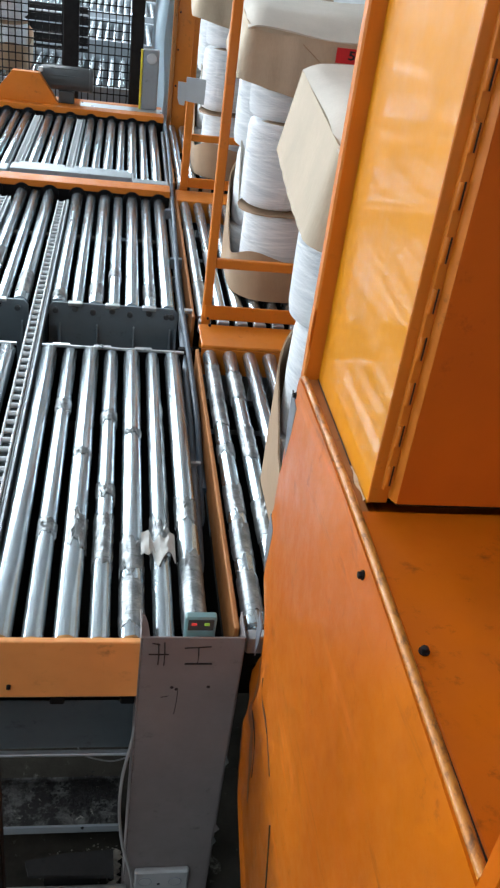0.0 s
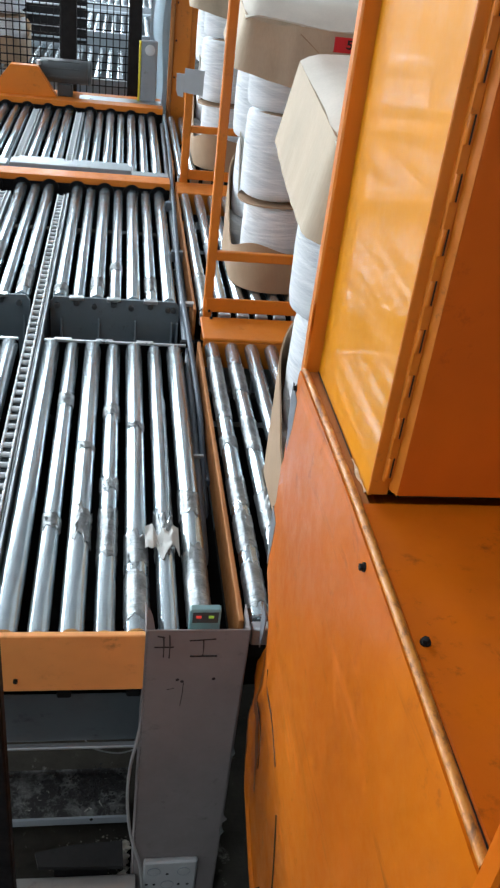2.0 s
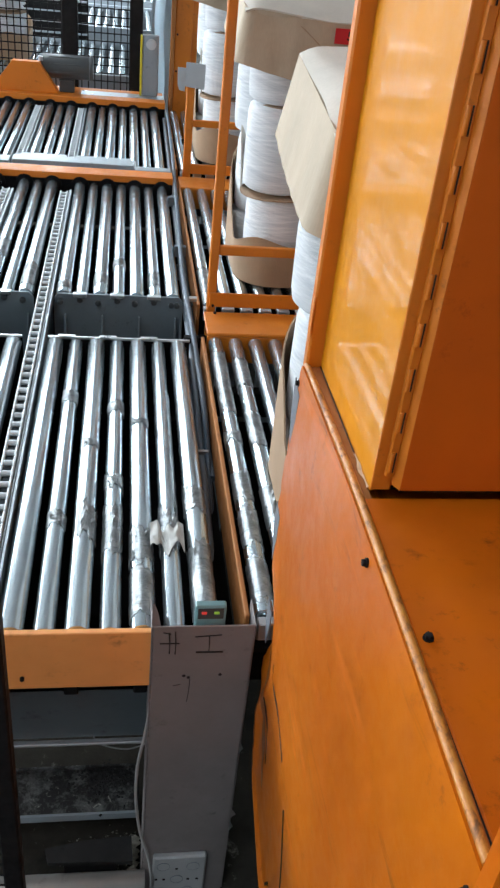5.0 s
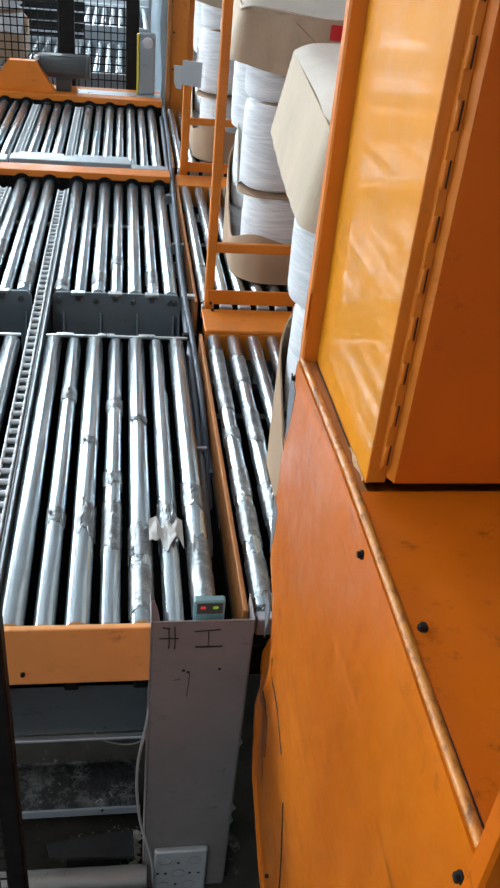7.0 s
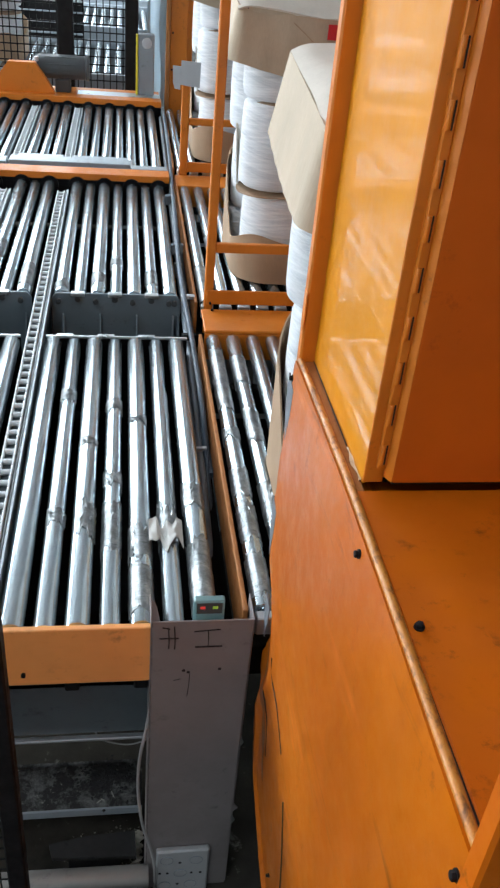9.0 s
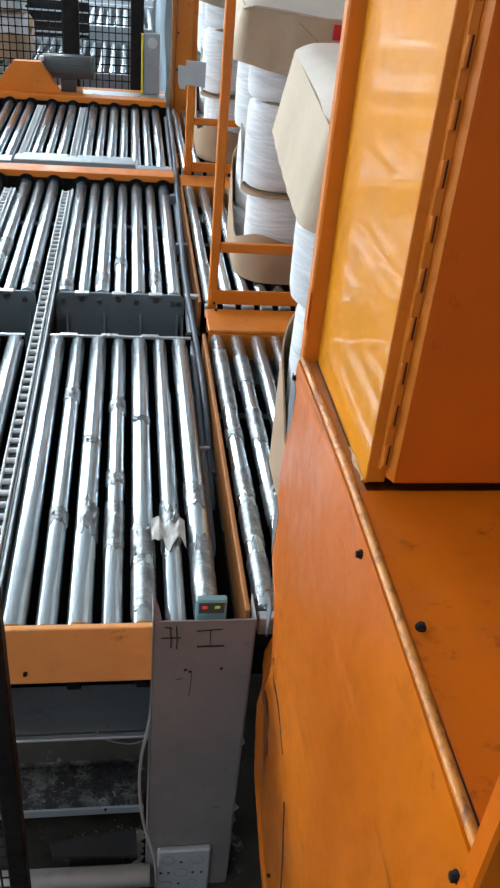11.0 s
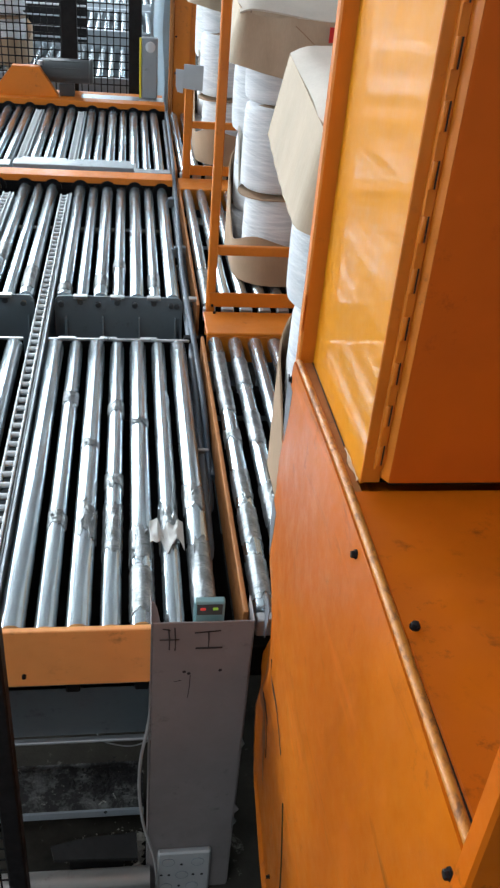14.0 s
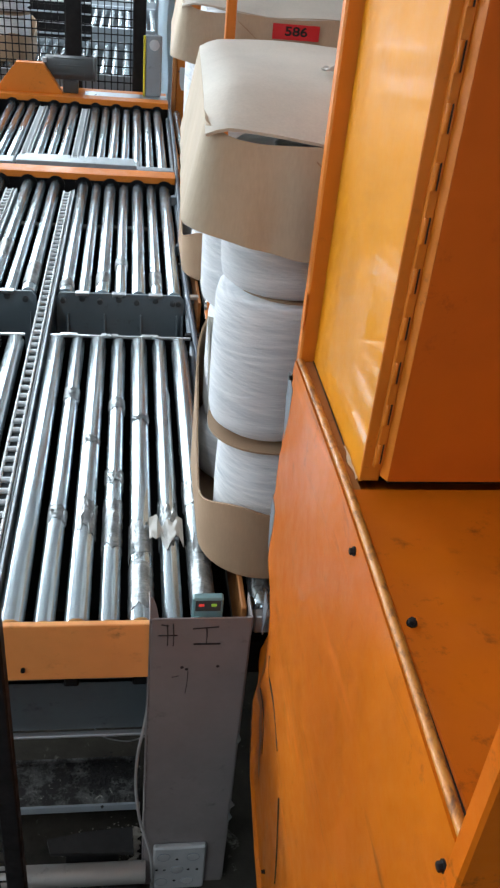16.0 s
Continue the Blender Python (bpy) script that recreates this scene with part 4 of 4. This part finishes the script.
    # dark seams and scratches near the bent edge
    for pts, w in (([(-0.145, 0.05), (-0.163, 0.011), (-0.215, 0.0), (-0.278, -0.031)], 0.0012), ([(-0.332, -0.083), (-0.352, -0.13), (-0.372, -0.18), (-0.387, -0.235)], 0.0017),
                   ([(-0.12, -0.06), (-0.15, -0.11), (-0.17, -0.18)], 0.0010)):
        part("scratch", tube(B(), smooth_path([on_panel(y, z, 0.0004) for y, z in pts], 5), w, 6), INK, h, "dark scratch in the paint")
    # upper cabinet, standing on the ledge
    c = thing("control_cabinet", (0.9, -0.17, 0.549), "tall glossy orange cabinet with a hinged door", "cabinet")
    zb, zt = 0.5565, 2.4
    # Black block that paints the shade in the gap under the cabinet.
    part("plinth", box(B(), 0.4995, -0.318, 0.5478, 2.19, 0.02, zb, 0.0), VOID, c, "black block for the shade in the gap under the cabinet")
    part("body", box(B(), 0.503, -0.3225, zb, 2.2, 0.03, zt, 0.002), ORANGE, c)
    part("far_frame", box(B(), 0.4745, 0.002, 0.50, 0.5025, 0.026, zt, 0.003), ORANGE, c, "orange edge frame")
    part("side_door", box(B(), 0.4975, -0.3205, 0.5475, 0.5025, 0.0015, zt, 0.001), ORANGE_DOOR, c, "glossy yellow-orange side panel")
    part("seam", tube(B(), [(0.4968, 0.0, 0.5478), (0.4968, -0.235, 0.5478)], 0.0009, 6), INK, c, "dark seam under the side panel")
    part("near_frame", box(B(), 0.4965, -0.3255, zb - 0.004, 0.5215, -0.321, zt, 0.0012), ORANGE, c)
    bm = B()
    plate(bm, [(0.509, -0.3258), (0.509, -0.3315), (0.5105, -0.333), (0.5188, -0.333), (0.5202, -0.3315), (0.5202, -0.3258)], "z", 0.578, zt - 0.578)
    hinge = part("hinge", bm, ORANGE, c, "long orange piano hinge")
    for k in range(26):
        z = HINGE_Z + k * HINGE_P
        part("knuckle", cyl(B(), (0.5125, -0.3332, z), (0.5125, -0.3332, z + HINGE_H), 0.0027, 10, None, 0.0006), ORANGE, hinge)
        part("knuckle_gap", box(B(), 0.5154, -0.3336, z, 0.5172, -0.3322, z + HINGE_H, 0.0), INK, hinge)
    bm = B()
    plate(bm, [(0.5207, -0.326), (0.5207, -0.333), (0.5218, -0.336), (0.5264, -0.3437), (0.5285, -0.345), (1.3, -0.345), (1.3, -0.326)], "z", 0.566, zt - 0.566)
    part("front_door", bm, SHADED_ORANGE, c, "orange front door with a folded edge, shade put into its paint")
    # Lighter orange skin on the fold: side light painted on the door's edge.
    bm = B()
    plate(bm, [(0.5202, -0.3262), (0.5202, -0.3332), (0.5213, -0.3364), (0.5259, -0.3441), (0.5266, -0.3437), (0.5219, -0.3359), (0.5208, -0.333), (0.5208, -0.3262)], "z", 0.5655, zt - 0.5655)
    part("door_edge", bm, ORANGE, c, "folded edge of the door, in lighter orange for the light on it")
    # Black strip that darkens the gap under the front door.
    part("seal", box(B(), 0.53, -0.334, zb - 0.001, 1.3, -0.3262, 0.5658), BLACK, c)
    # paint curl and chips at the foot of the side panel
    part("tab", box(B(), 0.4728, 0.0, 0.60, 0.4744, 0.018, 0.66, 0.0006), ORANGE, c)

    def chip(u, v):
        return (0.4945 + 0.006 * u + 0.002 * math.sin(9 * v), -0.315 + 0.075 * v, 0.5478 + 0.007 * u * abs(math.sin(5 * v + 1)))
    part("paint_chip", sheet(B(), chip, 4, 16, 0.0006), BARE, c, "pale flaked paint")


housing()


# ---- grey post, sensor, junction box ----
def post():
    p = thing("post", (0.35, 0.0, FLOOR), "grey painted sheet-steel post with marker strokes", "post")
    bm = B()
    box(bm, 0.258, -0.024, FLOOR, 0.444, -0.02, 0.022, 0.001)
    part("flange", box(B(), 0.2545, -0.024, FLOOR, 0.2575, 0.05, 0.022, 0.001), GREY_POST, p)
    part("flange", box(B(), 0.4445, -0.02, FLOOR, 0.4475, 0.05, 0.018, 0.001), GREY_POST, p)
    part("channel", bm, GREY_POST, p, "folded grey steel channel")
    bm = B()
    plate(bm, [(0.255, 0.02), (0.271, 0.02), (0.2655, 0.052), (0.2595, 0.07), (0.2555, 0.072)], "y", -0.02, 0.004)
    part("ear", bm, GREY_POST, p)
    for (x, z) in ((0.319, -0.107), (0.328, -0.112), (0.388, -0.106)):
        part("hole", cyl(B(), (x, -0.0245, z), (x, -0.021, z), 0.0035, 12), INK, p, "dark drilled hole")

    def stroke(x0, z0, x1, z1, w=0.0014):
        part("marker_stroke", tube(B(), [(x0, -0.0242, z0), ((x0 + x1) / 2 + 0.001, -0.0242, (z0 + z1) / 2), (x1, -0.0242, z1)], w, 5), INK, p, "black marker stroke")
    stroke(0.287, 0.008, 0.289, -0.046)
    stroke(0.298, 0.01, 0.300, -0.048)
    stroke(0.271, -0.02, 0.307, -0.02)
    stroke(0.276, 0.008, 0.29, 0.004)
    stroke(0.335, -0.004, 0.384, 0.0)
    stroke(0.338, -0.044, 0.389, -0.044, 0.002)
    stroke(0.361, -0.002, 0.362, -0.044)
    stroke(0.331, -0.116, 0.328, -0.18, 0.0008)
    stroke(0.300, -0.134, 0.314, -0.130, 0.0006)
    for k, (z, w) in enumerate(((-0.33, 0.005), (-0.555, 0.009), (-0.60, 0.006))):
        bm = B()
        plate(bm, [(0.444, z + 0.02), (0.4475 + w * 0.4, z + 0.006), (0.4475 + w, z - 0.004), (0.4475 + w * 0.3, z - 0.012), (0.444, z - 0.022)], "y", -0.021, 0.001)
        part("film_tatter", bm, GREY_POST if k % 2 else FILM, p, "torn tatter of tape on the post edge")
    b = thing("sensor_box", (0.345, 0.02, -0.02), "small teal plastic sensor with red and green lights", "sensor")
    part("case", box(B(), 0.333, -0.012, -0.03, 0.390, 0.006, 0.059, 0.003), TEAL, b)
    part("face", box(B(), 0.338, -0.0135, 0.03, 0.385, -0.0125, 0.055), MOTOR, b)
    part("led", box(B(), 0.344, -0.0155, 0.042, 0.354, -0.0135, 0.049, 0.001), LED_RED, b, "glowing red light")
    part("led", box(B(), 0.367, -0.0155, 0.042, 0.377, -0.0135, 0.049, 0.001), LED_GREEN, b, "glowing green light")
    j = thing("junction_box", (0.339, -0.03, -0.83), "galvanised square junction box with round knockouts", "junction box")
    part("case", box(B(), 0.279, -0.040, -0.849, 0.400, -0.0245, -0.682, 0.004), ZINC, j)
    for fx, fz in ((0.2, 0.033), (0.755, 0.036), (0.465, 0.085), (0.17, 0.132), (0.67, 0.132)):
        x, z, r = 0.279 + 0.121 * fx, -0.682 - fz, 0.0142
        part("knockout", cyl(B(), (x, -0.040, z), (x, -0.0412, z), r, 22, None, 0.0005), ZINC, j, "round stamped knockout")
        ring = [(x + r * math.cos(k * math.pi / 12), -0.0408, z + r * math.sin(k * math.pi / 12)) for k in range(25)]
        part("knockout_rim", tube(B(), ring, 0.0009, 5), BEAM_GREY, j)
    for fx, fz in ((0.45, 0.044), (0.075, 0.083), (0.22, 0.084), (0.68, 0.087), (0.85, 0.088), (0.42, 0.130)):
        x, z = 0.279 + 0.121 * fx, -0.682 - fz
        part("hole", cyl(B(), (x, -0.0408, z), (x, -0.035, z), 0.0034, 12), INK, j, "dark drilled hole")
    w = thing("cable", (0.25, -0.03, -0.5), "thin grey cable hanging beside the post", "cable")
    part("wire", tube(B(), smooth_path([(0.262, 0.0, -0.2), (0.25, -0.02, -0.28), (0.238, -0.03, -0.36), (0.236, -0.035, -0.46), (0.247, -0.035, -0.58), (0.268, -0.045, -0.67), (0.276, -0.05, -0.74), (0.276, -0.05, -0.85)], 6), 0.0034, 8), CABLE, w)


post()


# ---- clutter under the conveyor ----
def clutter():
    ch = thing("steel_channel", (0.05, 0.16, FLOOR), "dusty grey steel channel lying under the conveyor", "steel scrap")
    part("web", box(B(), -0.15, 0.115, -0.736, 0.25, 0.235, -0.73, 0.001), GRIMY, ch)
    part("flange", box(B(), -0.15, 0.235, FLOOR, 0.25, 0.241, -0.72, 0.001), GRIMY, ch)
    part("lip", box(B(), -0.15, 0.109, -0.752, 0.25, 0.115, -0.728, 0.001), BEAM_GREY, ch)
    part("foot", box(B(), -0.14, 0.15, FLOOR, -0.1, 0.2, -0.736), VOID, ch)
    bm = B()
    plate(bm, [(0.035, 0.03), (0.045, -0.004), (0.235, -0.012), (0.232, 0.052), (0.12, 0.045)], "z", -0.745, 0.012)
    box(bm, 0.08, 0.0, FLOOR, 0.2, 0.03, -0.745)
    solid("board", bm, DARK_WOOD, "dark broken board on the dirty floor", "board")
    solid("steel_tube", cyl(B(), (-0.6, -0.037, -0.76), (0.262, -0.045, -0.76), 0.025, 20, None, 0.002), DULL_TUBE, "dull steel tube lying on a rail", "tube")
    solid("floor_rail", box(B(), -0.9, -0.12, FLOOR, 0.25, -0.02, -0.786, 0.003), GRIMY, "grey rail fixed on the floor", "rail")
    rnd = random.Random(4)

    def crumbs(n, cx, cy, sx, sy, lo, hi, z):
        bm = B()
        for _ in range(n):
            x, y = rnd.gauss(cx, sx), rnd.gauss(cy, sy)
            if not 0.0 < x < 0.252:
                continue
            r = rnd.uniform(lo, hi)
            m, a0 = rnd.randint(4, 7), rnd.uniform(0, 6)
            ring = [bm.verts.new((x + r * rnd.uniform(0.4, 1.6) * math.cos(a0 + k * 6.283 / m), y + r * rnd.uniform(0.4, 1.6) * math.sin(a0 + k * 6.283 / m), z)) for k in range(m)]
            top = bm.verts.new((x + rnd.uniform(-0.4, 0.4) * r, y, z + r * rnd.uniform(0.4, 1.0)))
            for k in range(m):
                bm.faces.new((ring[k], ring[(k + 1) % m], top))
        return bm
    solid("dust_scraps", crumbs(420, 0.205, 0.085, 0.04, 0.025, 0.0005, 0.0032, FLOOR), DUST, "pale crumbs and scraps of film on the floor", "scraps", kind="stuff", smooth=None)
    solid("soot_lumps", crumbs(420, 0.165, 0.195, 0.05, 0.025, 0.0008, 0.0048, -0.73), DARK_WOOD, "black greasy lumps of dirt on the channel", "dirt", kind="stuff", smooth=None)

    def strip(u, v):
        wob = 0.006 * math.sin(17 * v + 5 * u) + 0.004 * math.sin(41 * v)
        return (0.238 + 0.03 * (u - 0.5) * (0.6 + 0.5 * math.sin(9 * v + 1)) + wob, -0.03 + 0.15 * v, FLOOR + 0.06 + 0.006 * abs(math.sin(13 * v + 7 * u)) - 0.055 * v)
    solid("film_strip", sheet(B(), strip, 6, 30, 0.0008), CARD_PALE, "crumpled pale film strip on the dirty floor", "scrap")
    w = thing("loose_wire", (0.1, 0.1, -0.5), "thin loose wire hanging under the frame", "wire")
    part("wire", tube(B(), smooth_path([(0.13, 0.1, -0.41), (0.142, 0.11, -0.44), (0.155, 0.115, -0.475), (0.19, 0.12, -0.50), (0.225, 0.12, -0.505), (0.26, 0.12, -0.49)], 6), 0.0018, 6), CABLE, w)


clutter()


# ---- black guard post close to the viewer ----
def near_guard():
    gpost = thing("guard_post", (-0.1, -0.3, FLOOR), "black steel guard post with wire mesh", "guard fence")
    part("upright", box(B(), 0.016, -0.33, FLOOR, 0.046, -0.30, 0.42, 0.003), BLACK, gpost)
    bm = B()
    for k in range(8):
        x = 0.0 - 0.03 * k
        tube(bm, [(x, -0.31, FLOOR + 0.05), (x, -0.31, 0.4)], 0.0018, 6)
    for k in range(40):
        z = FLOOR + 0.06 + 0.03 * k
        tube(bm, [(-0.23, -0.312, z), (0.018, -0.312, z)], 0.0018, 6)
    part("mesh_panel", bm, BLACK, gpost)


near_guard()


# ---- lane three plates, drive, far fence ----
def far_end():
    t = thing("transfer_plate", (-0.03, 2.92, 0.0), "bright steel channel bars across the far lane", "steel bar")
    part("bar", box(B(), -0.31, 2.88, -0.006, 0.235, 2.965, 0.036, 0.003), BAR, t)
    part("bar_lip", box(B(), -0.31, 2.862, -0.006, 0.24, 2.88, 0.014, 0.002), BAR, t)
    part("bar", box(B(), -0.285, 2.99, 0.0, -0.075, 3.045, 0.024, 0.003), BAR, t)
    part("bar", box(B(), -0.035, 2.99, 0.0, 0.225, 3.035, 0.026, 0.003), BAR, t)
    part("bar", box(B(), 0.24, 2.84, -0.004, 0.405, 2.9, 0.03, 0.003), BAR, t)
    part("stop", box(B(), 0.236, 2.86, 0.0, 0.246, 2.99, 0.03, 0.002), GALV, t)
    part("bar", box(B(), -0.6, 2.9, -0.006, -0.325, 2.99, 0.022, 0.003), BAR, t)
    part("bearer", box(B(), -0.6, 2.86, -0.1, 0.4, 2.95, -0.006), BEAM_GREY, t)
    # worn pale strip on the far beam
    d = thing("drive_unit", (-0.3, 4.4, 0.03), "orange chain guard with a grey drive motor", "motor")
    bm = B()
    plate(bm, [(-0.56, 0.03), (-0.19, 0.03), (-0.305, 0.2), (-0.455, 0.2), (-0.56, 0.07)], "y", 4.3, 0.06)
    part("chain_guard", bm, ORANGE, d, "orange trapezoid chain guard")
    bm = B()
    cyl(bm, (-0.3, 4.42, 0.165), (-0.02, 4.42, 0.165), 0.066, 28, None, 0.006)
    motor = part("motor", bm, MOTOR, d, "dark grey cylindrical motor")
    for k in range(9):
        a = k * 2 * math.pi / 9
        cy, cz = 4.42 + 0.064 * math.cos(a), 0.165 + 0.064 * math.sin(a)
        part("fin", box(B(), -0.25, cy - 0.004, cz - 0.004, -0.07, cy + 0.004, cz + 0.004), MOTOR, motor)
    part("fan_cover", cyl(B(), (-0.02, 4.42, 0.165), (0.0, 4.42, 0.165), 0.07, 28, None, 0.006), MOTOR, motor)
    part("cap_nut", cyl(B(), (-0.3, 4.36, 0.2), (-0.3, 4.36, 0.225), 0.014, 8), GALV, d)
    part("foot", box(B(), -0.2, 4.38, 0.03, -0.11, 4.46, 0.1, 0.004), MOTOR, d)
    part("bench", box(B(), -1.4, 4.335, -0.1, 0.42, 4.56, 0.03, 0.004), ORANGE, d, "orange machine beam")
    part("wear_strip", box(B(), -0.07, 4.34, 0.03, 0.42, 4.46, 0.034, 0.001), BRIGHT, d, "bright worn steel strip")
    part("leg", box(B(), -1.3, 4.36, FLOOR, -1.2, 4.5, -0.1), BEAM_GREY, d)
    part("leg", box(B(), 0.2, 4.36, FLOOR, 0.3, 4.5, -0.1), BEAM_GREY, d)
    b = thing("sensor_column", (0.32, 4.45, 0.03), "grey sensor column with a yellow edge", "sensor")
    part("case", box(B(), 0.288, 4.42, 0.034, 0.385, 4.46, 0.375, 0.006), BEAM_GREY, b)
    part("edge_strip", box(B(), 0.276, 4.418, 0.034, 0.288, 4.45, 0.37, 0.002), YELLOW, b, "yellow edge strip")
    part("reflector", cyl(B(), (0.34, 4.42, 0.325), (0.34, 4.41, 0.325), 0.03, 20, None, 0.003), PALE_PLATE, b)
    fence = thing("mesh_fence", (-0.5, 4.7, FLOOR), "black wire-mesh guard fence with square posts", "guard fence")
    for (xa, xb) in ((-0.195, -0.1), (0.212, 0.292), (-1.3, -1.22)):
        part("post", box(B(), xa, 4.66, FLOOR, xb, 4.74, 2.2, 0.004), BLACK, fence)
    bm = B()
    x = -2.2
    while x < 0.21:
        box(bm, x - 0.0032, 4.697, 0.0, x + 0.0032, 4.703, 2.1)
        x += 0.04
    z = 0.05
    while z < 2.1:
        box(bm, -2.2, 4.694, z - 0.0035, 0.212, 4.699, z + 0.0035)
        z += 0.046
    part("wire_mesh", bm, BLACK, fence, "black welded wire mesh", None)
    sheet_ob = solid("plastic_sheet", sheet(B(), lambda u, v: (0.36 + 0.2 * u + 0.01 * math.sin(30 * v), 5.0 + 0.03 * math.sin(9 * u + 3 * v), FLOOR + 3.3 * v), 10, 30, 0.003), CURTAIN, "hanging pale blue plastic sheet", "curtain")
    q = thing("gantry_post", (0.5, 4.45, FLOOR), "broad orange steel column behind the lanes", "column")
    part("column", box(B(), 0.474, 4.36, FLOOR, 0.575, 4.44, 2.6, 0.004), ORANGE, q)
    part("flange", box(B(), 0.575, 4.38, FLOOR, 0.607, 4.46, 2.6, 0.003), ORANGE, q)
    part("edge_rail", box(B(), 0.448, 4.33, FLOOR, 0.472, 4.37, 2.6, 0.003), ORANGE_RAIL, q, "worn orange edge rail")
    for k in range(4):
        part("bolt", cyl(B(), (0.488, 4.36, 0.2 + 0.2 * k), (0.488, 4.352, 0.2 + 0.2 * k), 0.006, 6), BLACK, q)


far_end()


def far_lanes():
    for k, (ya, yb, n) in enumerate(((5.15, 6.5, 34), (7.3, 8.8, 34), (9.4, 11.0, 34))):
        lane = thing("roller_conveyor", (-0.8, (ya + yb) / 2, FLOOR), "far roller conveyor with bright steel rollers", "conveyor", "roller conveyors")
        me = roller_mesh("roller", 0.022, yb - ya, STEEL_FAR)
        for i in range(n):
            piece("roller", me, lane, (-2.1 + i * 0.078, (ya + yb) / 2, -0.024))
        for yy in (ya - 0.03, yb):
            part("side_beam", box(B(), -2.3, yy, -0.3, 0.6, yy + 0.03, 0.012, 0.003), BEAM_GREY, lane)
        part("drip_tray", box(B(), -2.3, ya + 0.05, -0.26, 0.6, yb - 0.05, -0.25), RUBBER, lane)
        for xx in (-2.2, 0.5):
            part("leg", box(B(), xx - 0.04, (ya + yb) / 2 - 0.04, FLOOR, xx + 0.04, (ya + yb) / 2 + 0.04, -0.25), BEAM_GREY, lane)
        part("cross_beam", box(B(), -2.3, (ya + yb) / 2 - 0.05, -0.3, 0.6, (ya + yb) / 2 + 0.05, -0.255), BEAM_GREY, lane)


far_lanes()


def dark_backdrop():
    """A black block with thin pale rails, added to darken the space behind the fence."""
    m = thing("dark_block", (-0.62, 6.85, FLOOR), "black block added to darken the space behind the fence, with thin pale steel rails", "machine")
    part("back_panel", box(B(), -1.1, 6.86, FLOOR, -0.13, 6.9, 0.30, 0.004), BLACK, m)
    for z in (0.245, 0.16, 0.085, 0.0):
        part("rail", box(B(), -1.1, 6.82, z - 0.008, -0.13, 6.84, z + 0.006, 0.002), GALV if z in (0.085, 0.245) else BEAM_GREY, m, "thin pale steel rail")
    for x in (-0.62, -0.36, -0.15):
        part("stay", box(B(), x - 0.012, 6.84, FLOOR, x + 0.012, 6.86, 0.29, 0.002), BLACK, m)


dark_backdrop()
LOAD_4 = yarn_load(-1.53, 5.3, "white yarn spools in a tray behind the fence")


# ---- what moves ----
def motions():
    shift = [(0, 0.0), (14.0, 0.0), (14.2, 0.0), (14.4, -0.004), (14.5, -0.010), (14.75, -0.035), (15.0, -0.064), (15.25, -0.094), (15.5, -0.124), (15.75, -0.154), (16.0, -0.184)]
    for load in (LOAD_1, LOAD_2):
        o = ORIGIN[load.name]
        walk(load, [(t, pose(o.x + s, o.y, o.z)) for t, s in shift])
    for ob in SPINNING:
        o = ob.location.copy()
        rows = [(0, pose(*o)), (14.2, pose(*o))]
        for k in range(1, 19):
            t = 14.2 + 0.1 * k
            s = np.interp(t, [a for a, _ in shift], [b for _, b in shift])
            rows.append((round(t, 3), pose(o.x, o.y, o.z, 0, math.degrees(s / R_RIGHT), 0)))
        walk(ob, rows)


motions()
